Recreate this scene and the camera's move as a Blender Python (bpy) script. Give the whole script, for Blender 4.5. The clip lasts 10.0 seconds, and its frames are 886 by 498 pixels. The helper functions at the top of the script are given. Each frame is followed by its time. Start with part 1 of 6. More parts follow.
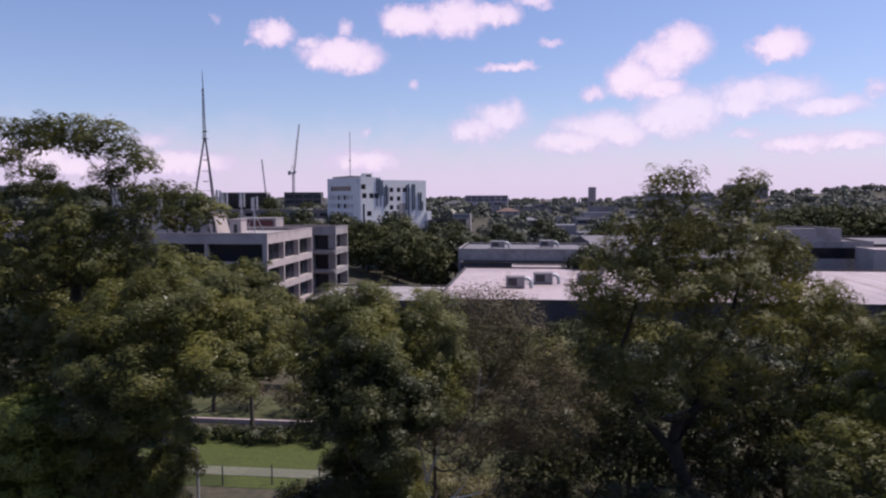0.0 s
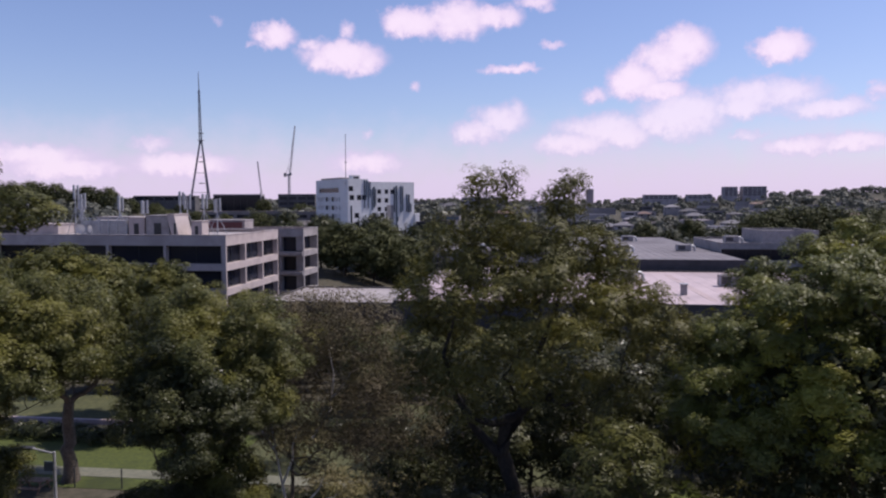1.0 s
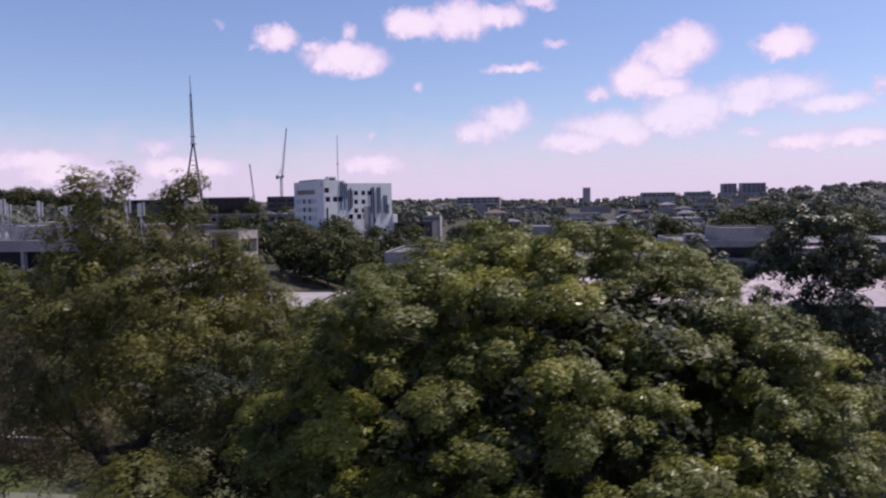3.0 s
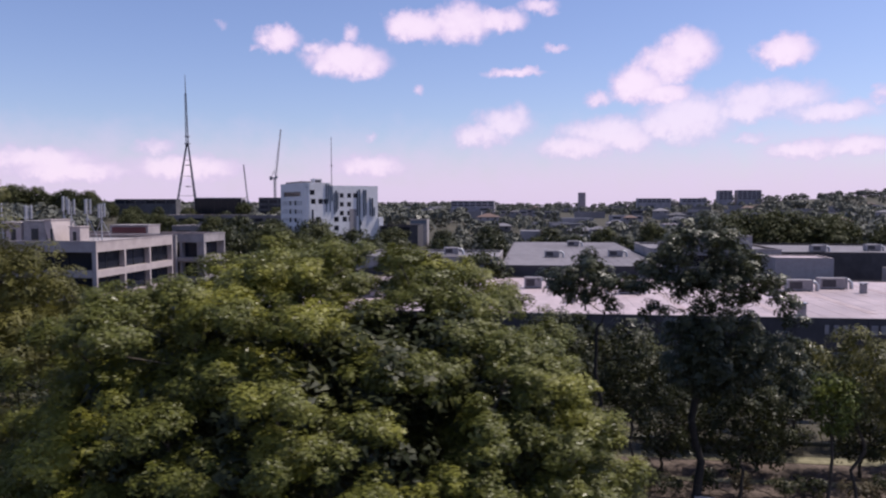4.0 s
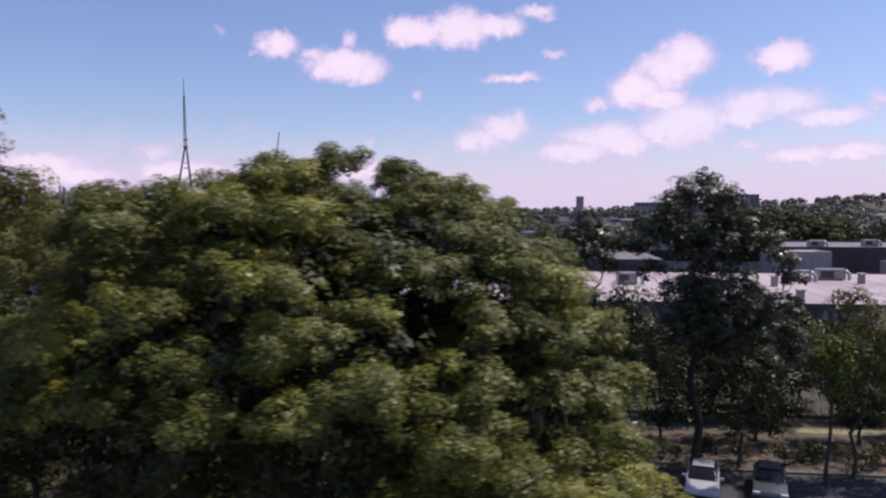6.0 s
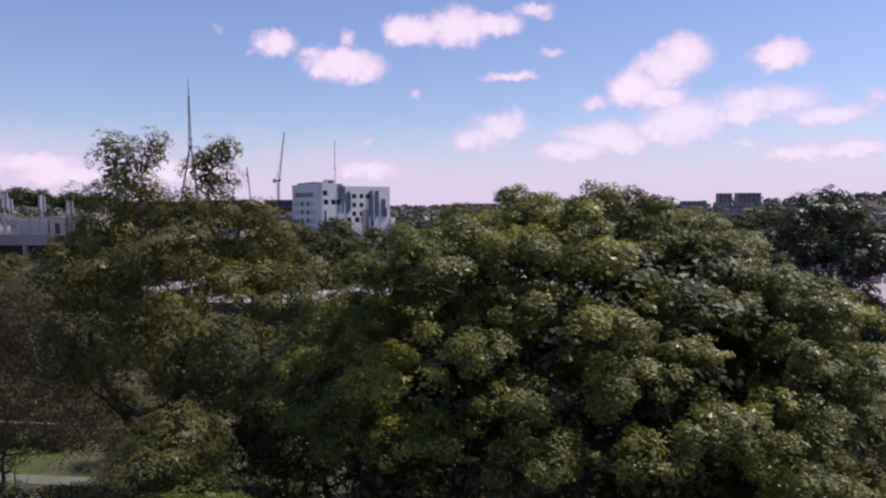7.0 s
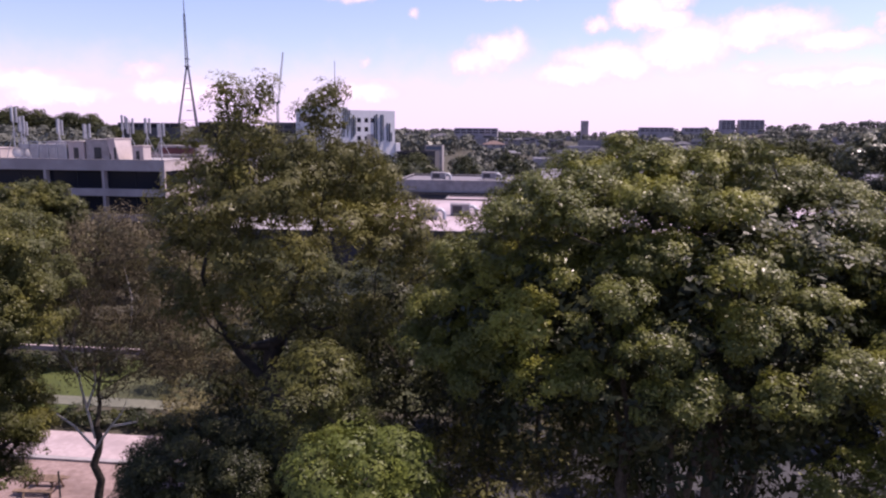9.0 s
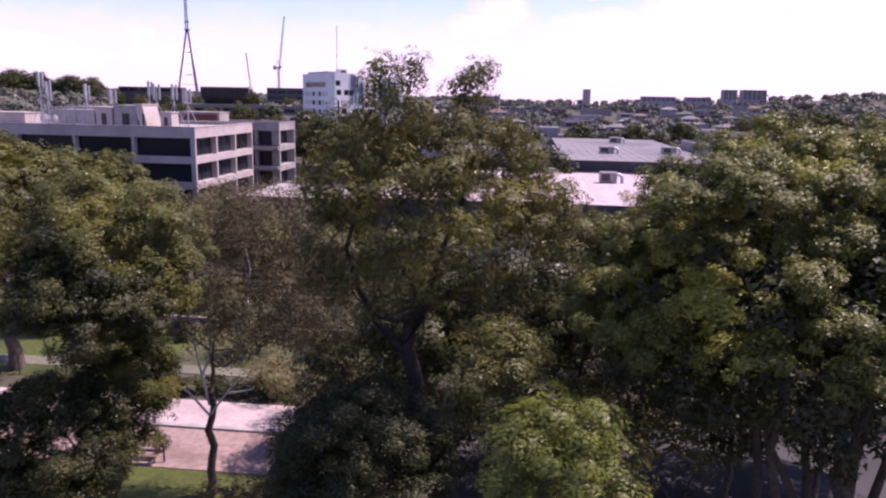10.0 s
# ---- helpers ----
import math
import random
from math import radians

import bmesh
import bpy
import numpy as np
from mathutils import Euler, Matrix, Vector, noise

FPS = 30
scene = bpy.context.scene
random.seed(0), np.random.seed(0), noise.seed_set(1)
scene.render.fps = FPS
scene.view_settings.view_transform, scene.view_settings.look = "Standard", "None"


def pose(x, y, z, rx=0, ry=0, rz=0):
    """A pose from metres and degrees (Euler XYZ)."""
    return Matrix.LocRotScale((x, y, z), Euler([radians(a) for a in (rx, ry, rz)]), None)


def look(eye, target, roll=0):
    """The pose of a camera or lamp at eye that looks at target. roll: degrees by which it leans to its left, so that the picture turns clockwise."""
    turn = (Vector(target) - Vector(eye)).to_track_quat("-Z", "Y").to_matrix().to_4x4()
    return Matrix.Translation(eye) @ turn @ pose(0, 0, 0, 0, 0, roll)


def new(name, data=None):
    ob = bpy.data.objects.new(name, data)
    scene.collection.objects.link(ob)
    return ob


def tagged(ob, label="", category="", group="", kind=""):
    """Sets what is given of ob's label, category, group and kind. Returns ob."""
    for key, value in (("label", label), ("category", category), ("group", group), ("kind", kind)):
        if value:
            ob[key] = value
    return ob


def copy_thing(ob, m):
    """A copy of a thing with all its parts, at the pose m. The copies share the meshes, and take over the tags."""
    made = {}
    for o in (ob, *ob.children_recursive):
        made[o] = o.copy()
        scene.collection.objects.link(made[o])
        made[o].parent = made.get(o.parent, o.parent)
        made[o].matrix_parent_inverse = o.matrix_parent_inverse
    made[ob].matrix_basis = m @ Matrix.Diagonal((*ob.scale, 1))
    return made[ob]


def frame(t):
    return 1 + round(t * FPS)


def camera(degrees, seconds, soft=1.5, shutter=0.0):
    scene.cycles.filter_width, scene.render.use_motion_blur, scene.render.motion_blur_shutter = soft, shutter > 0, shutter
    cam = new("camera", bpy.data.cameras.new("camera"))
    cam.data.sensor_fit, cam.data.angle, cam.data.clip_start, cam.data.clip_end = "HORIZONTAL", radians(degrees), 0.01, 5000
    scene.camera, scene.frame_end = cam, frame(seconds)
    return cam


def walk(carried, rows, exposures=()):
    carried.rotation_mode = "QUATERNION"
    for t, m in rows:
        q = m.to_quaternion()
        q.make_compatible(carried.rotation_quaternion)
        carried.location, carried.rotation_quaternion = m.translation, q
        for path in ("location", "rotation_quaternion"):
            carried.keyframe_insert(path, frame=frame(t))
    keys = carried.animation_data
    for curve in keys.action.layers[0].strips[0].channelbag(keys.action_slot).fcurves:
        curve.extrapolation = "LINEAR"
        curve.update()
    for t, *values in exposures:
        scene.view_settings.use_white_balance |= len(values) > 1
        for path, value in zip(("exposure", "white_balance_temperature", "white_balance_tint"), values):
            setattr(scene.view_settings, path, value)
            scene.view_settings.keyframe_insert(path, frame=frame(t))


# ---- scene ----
cam = camera(61.8, 10.0, soft=2.2, shutter=0.25)
PATH = [
    (0, (-0.114, -2.553, 17.994), (-0.347, -0.571, 17.862), -0.1),
    (0.5, (3.292, -1.834, 18.121), (3.059, 0.148, 17.993), 0.2),
    (1, (6.14, -1.519, 17.957), (5.903, 0.463, 17.83), -0.1),
    (1.5, (9.03, -0.782, 17.834), (8.789, 1.2, 17.705), -0.4),
    (2, (12.279, 0.4, 17.623), (12.032, 2.38, 17.493), -1.0),
    (2.5, (15.287, 1.641, 17.517), (15.036, 3.621, 17.388), -1.1),
    (3, (18.21, 2.473, 17.939), (17.96, 4.454, 17.813), -0.8),
    (3.2, (19.433, 2.919, 18.215), (19.183, 4.899, 18.09), -0.7),
    (4.3, (26.009, 3.935, 18.293), (25.765, 5.917, 18.178), 0.1),
    (4.5, (27.072, 4.345, 18.128), (26.829, 6.327, 18.015), 0.1),
    (5, (27.91, 3.791, 17.393), (27.671, 5.774, 17.282), 0.2),
    (5.5, (27.398, 4.298, 16.026), (27.158, 6.281, 15.919), 0.1),
    (6, (24.271, 3.46, 15.72), (24.03, 5.443, 15.616), 0.0),
    (6.2, (22.151, 2.626, 15.85), (21.912, 4.609, 15.748), 0.2),
    (7.3, (16.211, 1.779, 17.077), (15.973, 3.762, 16.968), -0.2),
    (7.5, (15.508, 1.61, 17.263), (15.269, 3.593, 17.158), -0.2),
    (8, (14.465, 1.106, 17.369), (14.228, 3.088, 17.25), -0.2),
    (8.5, (14.282, 1.031, 17.326), (14.053, 2.998, 17.042), 0.5),
    (9, (13.905, 0.809, 17.377), (13.678, 2.772, 17.067), 0.5),
    (9.5, (11.597, 0.476, 17.593), (11.378, 2.429, 17.225), 0.9),
    (10, (9.125, -0.242, 17.666), (8.91, 1.706, 17.271), 1.1),
]
walk(cam, [(t, look(e, a, r)) for t, e, a, r in PATH], exposures=[(0.0, 0.0, 6500, 17), (7.8, 0.0, 6500, 17), (8.4, 0.3, 6650, 22), (9.0, 0.5, 6690, 32), (10.0, 0.7, 6700, 37)])

# ---------------------------------------------------------------- sky, sun
SUN_TO = Vector((0.47, 0.2, 0.86)).normalized()


class Graph:
    """A short way to wire shader nodes."""

    def __init__(self, tree):
        self.tree = tree
        tree.nodes.clear()

    def node(self, kind):
        return self.tree.nodes.new(kind)

    def link(self, a, b):
        self.tree.links.new(a, b)

    def math(self, op, a, b=None, c=None, clamp=False):
        n = self.node("ShaderNodeMath")
        n.operation, n.use_clamp = op, clamp
        for i, v in enumerate((a, b, c)):
            if v is None:
                continue
            if isinstance(v, (int, float)):
                n.inputs[i].default_value = v
            else:
                self.link(v, n.inputs[i])
        return n.outputs[0]

    def step(self, value, low, high):
        n = self.node("ShaderNodeMapRange")
        n.interpolation_type = "SMOOTHSTEP"
        self.link(value, n.inputs[0])
        n.inputs[1].default_value, n.inputs[2].default_value = low, high
        return n.outputs[0]

    def mix(self, fac, a, b):
        n = self.node("ShaderNodeMix")
        n.data_type = "RGBA"
        for sock, v in ((n.inputs[0], fac), (n.inputs[6], a), (n.inputs[7], b)):
            if isinstance(v, (int, float)):
                sock.default_value = v
            elif isinstance(v, tuple):
                sock.default_value = (*v, 1)
            else:
                self.link(v, sock)
        return n.outputs[2]

    def noise(self, scale, detail=4.0, rough=0.55, vector=None):
        n = self.node("ShaderNodeTexNoise")
        n.inputs["Scale"].default_value, n.inputs["Detail"].default_value = scale, detail
        n.inputs["Roughness"].default_value = rough
        if vector is not None:
            self.link(vector, n.inputs["Vector"])
        return n.outputs[0]


# azimuth east of north, elevation, half width and half height, all in degrees
CLOUDS_HIGH = [
    (-19.5, 12.2, 1.6, 0.9), (-21.1, 11.5, 0.7, 0.4), (-14.3, 10.8, 2.9, 1.2), (-14.1, 12.8, 0.8, 0.8), (-13.2, 10.5, 1.9, 0.9), (-16.6, 11.6, 1.1, 0.7),
    (-9.1, 13.3, 2.4, 1.0), (-5.7, 13.6, 2.4, 1.4), (-3.4, 13.7, 2.0, 0.8), (-1.8, 13.7, 1.1, 0.9), (0.1, 14.7, 1.6, 0.6), (1.0, 14.2, 0.9, 0.5),
    (-8.7, 8.7, 0.5, 0.6), (-23.7, 13.0, 0.6, 0.5), (-1.6, 10.0, 2.3, 0.42), (1.6, 11.6, 1.2, 0.4), (11.0, 11.0, 1.9, 1.4), (9.6, 10.1, 2.0, 1.4),
    (7.6, 8.8, 1.9, 1.3), (9.1, 8.1, 2.2, 0.8), (4.6, 7.9, 1.2, 0.7), (17.5, 10.6, 1.7, 1.0), (18.3, 10.9, 1.0, 0.8), (23.4, 7.3, 0.8, 0.8)]
CLOUDS_LOW = [
    (-2.4, 6.3, 2.0, 1.1), (-4.1, 5.3, 1.9, 0.9), (-1.3, 6.8, 1.0, 1.0), (10.9, 6.3, 3.1, 1.6), (12.0, 6.6, 1.7, 1.2), (9.1, 5.7, 1.9, 0.9),
    (5.4, 5.4, 3.3, 1.1), (3.2, 4.4, 2.7, 0.8), (6.9, 4.9, 1.9, 0.9), (16.5, 7.4, 3.6, 1.1), (15.1, 6.7, 1.9, 0.8), (18.0, 7.5, 1.7, 0.8),
    (20.3, 6.3, 2.7, 0.7), (15.5, 4.7, 1.3, 0.4), (18.8, 3.8, 2.3, 0.6), (22.0, 4.0, 2.3, 0.6), (-12.4, 5.2, 0.8, 0.4), (-28.1, 4.2, 1.3, 0.6),
    (-35.8, 3.1, 3.6, 0.8), (-26.0, 2.7, 3.6, 0.9), (-12.8, 3.0, 2.7, 0.8), (-33.8, 2.4, 4.0, 0.7)]


def build_world():
    world = bpy.data.worlds.new("sky")
    scene.world = world
    world.use_nodes = True
    g = Graph(world.node_tree)
    sky = g.node("ShaderNodeTexSky")
    sky.sky_type, sky.sun_disc = "NISHITA", False
    sky.sun_elevation, sky.sun_rotation = math.asin(SUN_TO.z), math.atan2(SUN_TO.x, SUN_TO.y)
    sky.air_density, sky.dust_density, sky.ozone_density = 1.0, 0.6, 1.6
    way = g.node("ShaderNodeTexCoord").outputs["Generated"]
    sep = g.node("ShaderNodeSeparateXYZ")
    g.link(way, sep.inputs[0])
    x, y, z = sep.outputs
    deg = 180 / math.pi
    az = g.math("MULTIPLY", g.math("ARCTAN2", x, y), deg)
    el = g.math("MULTIPLY", g.math("ARCSINE", z), deg)
    # billows: the outline is pushed about at two scales
    big = g.math("SUBTRACT", g.noise(26, 5, 0.62, way), 0.5)
    fine = g.math("SUBTRACT", g.noise(70, 4, 0.6, way), 0.5)
    azw = g.math("ADD", az, g.math("MULTIPLY", big, 2.2))
    elw = g.math("ADD", el, g.math("MULTIPLY", fine, 1.2))
    wisp = g.math("SUBTRACT", g.noise(95, 4, 0.6, way), 0.5)

    def group(clouds):
        total = None
        for a, e, ra, re in clouds:
            u = g.math("MULTIPLY", g.math("SUBTRACT", azw, a), 0.95 / ra)
            v = g.math("MULTIPLY", g.math("SUBTRACT", elw, e), 0.95 / re)
            m = g.math("SUBTRACT", 1.0, g.math("MULTIPLY_ADD", u, u, g.math("MULTIPLY", v, v)))
            # small scraps of cloud are thinner
            m = g.math("SUBTRACT", m, max(0.0, 1.1 - 0.8 * ra * re))
            total = m if total is None else g.math("SMOOTH_MAX", total, m, 0.25)
        return g.math("ADD", g.math("ADD", total, g.math("MULTIPLY", big, 1.5)), g.math("MULTIPLY", wisp, 0.45))

    high, low = group(CLOUDS_HIGH), group(CLOUDS_LOW)
    cloud = g.math("MAXIMUM", g.math("MULTIPLY", g.step(high, -0.65, 0.65), 0.9), g.math("MULTIPLY", g.step(low, -0.85, 0.9), 0.74))
    body = g.math("MAXIMUM", high, low)
    # the bank of far cloud and haze low on the horizon
    bank = g.step(g.math("ADD", el, g.math("MULTIPLY", big, 4.0)), 7.2, 0.5)
    bank = g.math("MULTIPLY", bank, 0.85)
    lit = g.step(g.math("ADD", body, g.math("MULTIPLY", fine, 1.0)), -0.3, 1.1)
    shade = g.mix(lit, (7.3, 6.0, 8.5), (10.0, 8.5, 9.9))
    tint = g.node("ShaderNodeMix")
    tint.data_type, tint.blend_type = "RGBA", "MULTIPLY"
    tint.inputs[0].default_value = 1
    g.link(sky.outputs[0], tint.inputs[6])
    tint.inputs[7].default_value = (1.12, 1.11, 1.33, 1)
    colour = g.mix(bank, tint.outputs[2], (7.4, 6.4, 8.6))
    colour = g.mix(cloud, colour, shade)
    back = g.node("ShaderNodeBackground")
    g.link(colour, back.inputs[0])
    back.inputs[1].default_value = 0.1
    g.link(back.outputs[0], g.node("ShaderNodeOutputWorld").inputs[0])


build_world()
sun = new("sun", bpy.data.lights.new("sun", "SUN"))
sun.data.energy, sun.data.angle, sun.data.color = 5.0, radians(0.55), (1.0, 0.94, 0.86)
sun.matrix_world = look(SUN_TO * 300, (0, 0, 0))


# ---------------------------------------------------------------- materials
def material(name, colours, scale=1.0, rough=0.7, metal=0.0, bump=0.0, bump_scale=None, stain=0.25, stain_scale=0.15,
             spec=0.4, per_object=0.0):
    """A surface of two mixed tones: fine grain, broad stains, roughness that varies and a fine relief."""
    m = bpy.data.materials.new(name)
    m.use_nodes = True
    g = Graph(m.node_tree)
    where = g.node("ShaderNodeTexCoord").outputs["Object"]
    grain = g.noise(scale, 6, 0.65, where)
    broad = g.noise(stain_scale, 3, 0.55, where)
    colour = g.mix(g.step(grain, 0.32, 0.68), colours[0], colours[1])
    dark = tuple(c * (1 - stain) for c in colours[0])
    colour = g.mix(g.math("MULTIPLY", g.step(broad, 0.48, 0.7), 0.7), colour, dark)
    if per_object:
        shift = g.node("ShaderNodeHueSaturation")
        rnd = g.node("ShaderNodeObjectInfo").outputs["Random"]
        g.link(g.math("MULTIPLY_ADD", rnd, 2 * per_object, 1 - per_object), shift.inputs["Value"])
        g.link(colour, shift.inputs["Color"])
        colour = shift.outputs[0]
    bsdf = g.node("ShaderNodeBsdfPrincipled")
    g.link(colour, bsdf.inputs["Base Color"])
    g.link(g.math("MULTIPLY_ADD", grain, 0.2, rough - 0.1), bsdf.inputs["Roughness"])
    bsdf.inputs["Metallic"].default_value = metal
    bsdf.inputs["Specular IOR Level"].default_value = spec
    if bump:
        b = g.node("ShaderNodeBump")
        b.inputs["Strength"].default_value, b.inputs["Distance"].default_value = 0.6, bump
        g.link(g.noise(bump_scale or scale, 5, 0.6, where), b.inputs["Height"])
        g.link(b.outputs[0], bsdf.inputs["Normal"])
    g.link(bsdf.outputs[0], g.node("ShaderNodeOutputMaterial").inputs[0])
    return m


def foliage(name, dark, light, tip, rough=0.42, through_light=0.22, spec=0.5, clump=0.5):
    """Leaves: each leaf has its own tone, whole sprays lean to a younger or an older green."""
    m = bpy.data.materials.new(name)
    m.use_nodes = True
    g = Graph(m.node_tree)
    rnd = g.node("ShaderNodeNewGeometry").outputs["Random Per Island"]
    where = g.node("ShaderNodeTexCoord").outputs["Object"]
    spray = g.noise(clump, 3, 0.6, where)
    colour = g.mix(rnd, dark, light)
    colour = g.mix(g.math("MULTIPLY", g.step(spray, 0.46, 0.66), 0.75), colour, tip)
    bsdf = g.node("ShaderNodeBsdfPrincipled")
    g.link(colour, bsdf.inputs["Base Color"])
    gloss = g.math("GREATER_THAN", g.math("FRACT", g.math("MULTIPLY", rnd, 7.31)), 0.86)
    g.link(g.math("MULTIPLY_ADD", gloss, -0.28 * rough, rough), bsdf.inputs["Roughness"])
    bsdf.inputs["Specular IOR Level"].default_value = spec
    tr = g.node("ShaderNodeBsdfTranslucent")
    g.link(colour, tr.inputs[0])
    mixed = g.node("ShaderNodeMixShader")
    mixed.inputs[0].default_value = through_light
    g.link(bsdf.outputs[0], mixed.inputs[1])
    g.link(tr.outputs[0], mixed.inputs[2])
    g.link(mixed.outputs[0], g.node("ShaderNodeOutputMaterial").inputs[0])
    return m


M_BARK = material("bark_grey_brown", ((0.045, 0.036, 0.028), (0.11, 0.09, 0.07)), 9, 0.9, bump=0.02, stain=0.4, stain_scale=1)
M_BARK_PALE = material("bark_pale", ((0.6, 0.55, 0.5), (0.78, 0.73, 0.68)), 5, 0.8, bump=0.01, stain=0.5, stain_scale=0.8)
M_BARK_GUM = material("bark_gum", ((0.014, 0.012, 0.01), (0.04, 0.033, 0.027)), 7, 0.85, bump=0.015, stain=0.4, stain_scale=0.8)
M_FIG = foliage("leaf_fig", (0.07, 0.078, 0.016), (0.135, 0.142, 0.027), (0.28, 0.27, 0.04), 0.47, 0.2, 0.3, 0.3)
M_GUM = foliage("leaf_gum", (0.074, 0.073, 0.023), (0.124, 0.118, 0.036), (0.19, 0.174, 0.042), 0.5, 0.26, 0.22, 0.4)
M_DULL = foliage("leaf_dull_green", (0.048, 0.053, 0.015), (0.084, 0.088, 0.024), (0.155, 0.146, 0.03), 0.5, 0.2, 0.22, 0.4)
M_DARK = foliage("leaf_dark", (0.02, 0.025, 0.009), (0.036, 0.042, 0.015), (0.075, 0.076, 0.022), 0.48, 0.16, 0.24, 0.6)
M_SAGE = foliage("leaf_grey_green", (0.03, 0.036, 0.017), (0.056, 0.063, 0.03), (0.105, 0.108, 0.05), 0.42, 0.16, 0.42, 0.6)
M_BRIGHT = foliage("leaf_bright", (0.075, 0.095, 0.018), (0.14, 0.165, 0.032), (0.2, 0.215, 0.04), 0.5, 0.24, 0.3, 0.7)
M_DRY = foliage("leaf_dry", (0.068, 0.056, 0.032), (0.125, 0.1, 0.057), (0.11, 0.098, 0.042), 0.6, 0.25, 0.2, 0.6)
M_KHAKI = foliage("leaf_khaki", (0.1, 0.088, 0.04), (0.18, 0.152, 0.068), (0.17, 0.155, 0.056), 0.6, 0.25, 0.2, 0.6)
# Haze is put into this colour: lighter and greyer than near leaves.
M_FAR_HAZE = foliage("leaf_far_hazed", (0.075, 0.08, 0.066), (0.11, 0.112, 0.09), (0.12, 0.12, 0.095), 0.6, 0.1, 0.2, 0.12)
M_MID = foliage("leaf_mid", (0.042, 0.048, 0.02), (0.066, 0.07, 0.028), (0.09, 0.088, 0.033), 0.6, 0.15, 0.1, 0.12)
M_EARTH = material("earth_and_litter", ((0.036, 0.034, 0.02), (0.075, 0.064, 0.044)), 1.6, 0.95, bump=0.05, stain=0.5, stain_scale=0.12)
M_GRASS = material("lawn", ((0.034, 0.046, 0.008), (0.066, 0.082, 0.013)), 3.0, 0.9, bump=0.05, stain=0.45, stain_scale=0.2)
M_ROUGH = material("rough_dull_grass", ((0.04, 0.046, 0.018), (0.08, 0.082, 0.034)), 2.2, 0.95, bump=0.05, stain=0.4, stain_scale=0.25)
M_VERGE = material("dry_grass", ((0.13, 0.12, 0.07), (0.24, 0.22, 0.14)), 1.4, 0.95, bump=0.04, stain=0.6, stain_scale=0.4)
M_PAVE = material("red_gravel", ((0.19, 0.13, 0.118), (0.29, 0.21, 0.195)), 2.6, 0.95, bump=0.02, stain=0.35, stain_scale=0.35)
M_MULCH = material("bark_mulch", ((0.05, 0.037, 0.028), (0.14, 0.105, 0.088)), 2.2, 0.95, bump=0.05, stain=0.6, stain_scale=0.35)
M_PATH = material("pale_concrete", ((0.1, 0.103, 0.075), (0.15, 0.148, 0.108)), 2.5, 0.85, bump=0.004, stain=0.2)
M_SLAB = material("pinkish_concrete", ((0.33, 0.26, 0.265), (0.42, 0.335, 0.34)), 3.0, 0.85, bump=0.004, stain=0.2, stain_scale=0.3)
M_ASPHALT = material("asphalt", ((0.034, 0.034, 0.037), (0.058, 0.056, 0.06)), 12, 0.9, bump=0.006, stain=0.3)
M_CONC = material("precast_concrete", ((0.36, 0.302, 0.295), (0.43, 0.367, 0.36)), 1.2, 0.8, stain=0.2, stain_scale=0.3, bump=0.004)
M_CONC_DK = material("weathered_darkened_concrete", ((0.25, 0.225, 0.23), (0.33, 0.30, 0.30)), 1.0, 0.85, stain=0.25, stain_scale=0.3)
M_WHITE = material("white_render", ((0.66, 0.64, 0.64), (0.74, 0.72, 0.72)), 0.8, 0.75, stain=0.1, stain_scale=0.12)
M_ROOF_W = material("pale_metal_roof", ((0.36, 0.285, 0.295), (0.46, 0.37, 0.38)), 0.5, 0.55, stain=0.25, stain_scale=0.06)
M_ROOF_G = material("grey_metal_roof", ((0.15, 0.138, 0.153), (0.21, 0.195, 0.212)), 0.4, 0.8, stain=0.25, stain_scale=0.05, spec=0.15)
M_WALL_DK = material("dark_cladding", ((0.048, 0.043, 0.047), (0.072, 0.064, 0.07)), 0.7, 0.7, stain=0.35, stain_scale=0.15)
M_STEEL = material("galvanised_steel", ((0.33, 0.33, 0.36), (0.46, 0.46, 0.48)), 4, 0.5, metal=0.4, stain=0.2, stain_scale=0.8)
M_LATTICE = material("painted_lattice_steel", ((0.10, 0.10, 0.14), (0.16, 0.15, 0.19)), 0.1, 0.6, stain=0.2)
M_CRANE = material("crane_paint", ((0.33, 0.31, 0.33), (0.45, 0.42, 0.43)), 0.1, 0.6, stain=0.2)
M_MESH = material("dark_green_netting", ((0.075, 0.072, 0.078), (0.12, 0.115, 0.12)), 0.3, 0.9, stain=0.4, stain_scale=0.1)
M_RED = material("red_brown_cladding", ((0.09, 0.03, 0.032), (0.12, 0.04, 0.042)), 0.6, 0.7, stain=0.3)
M_WOOD = material("weathered_timber", ((0.13, 0.085, 0.06), (0.22, 0.15, 0.11)), 6, 0.8, bump=0.004, stain=0.3, stain_scale=1)
M_BLACK = material("black_rubber", ((0.015, 0.015, 0.016), (0.03, 0.03, 0.03)), 8, 0.8)
M_DKSTEEL = material("dark_painted_steel", ((0.03, 0.032, 0.035), (0.05, 0.05, 0.055)), 5, 0.5, metal=0.3)
M_FARWALL = material("far_walls", ((0.24, 0.215, 0.22), (0.33, 0.295, 0.295)), 0.15, 0.8, stain=0.25, stain_scale=0.04, per_object=0.45)
M_FARROOF = material("far_roofs", ((0.095, 0.09, 0.105), (0.15, 0.142, 0.155)), 0.15, 0.85, stain=0.3, stain_scale=0.05, per_object=0.5)
M_FARRED = material("far_tiled_roofs", ((0.12, 0.075, 0.062), (0.17, 0.11, 0.095)), 0.15, 0.8, stain=0.3, stain_scale=0.05, per_object=0.3)
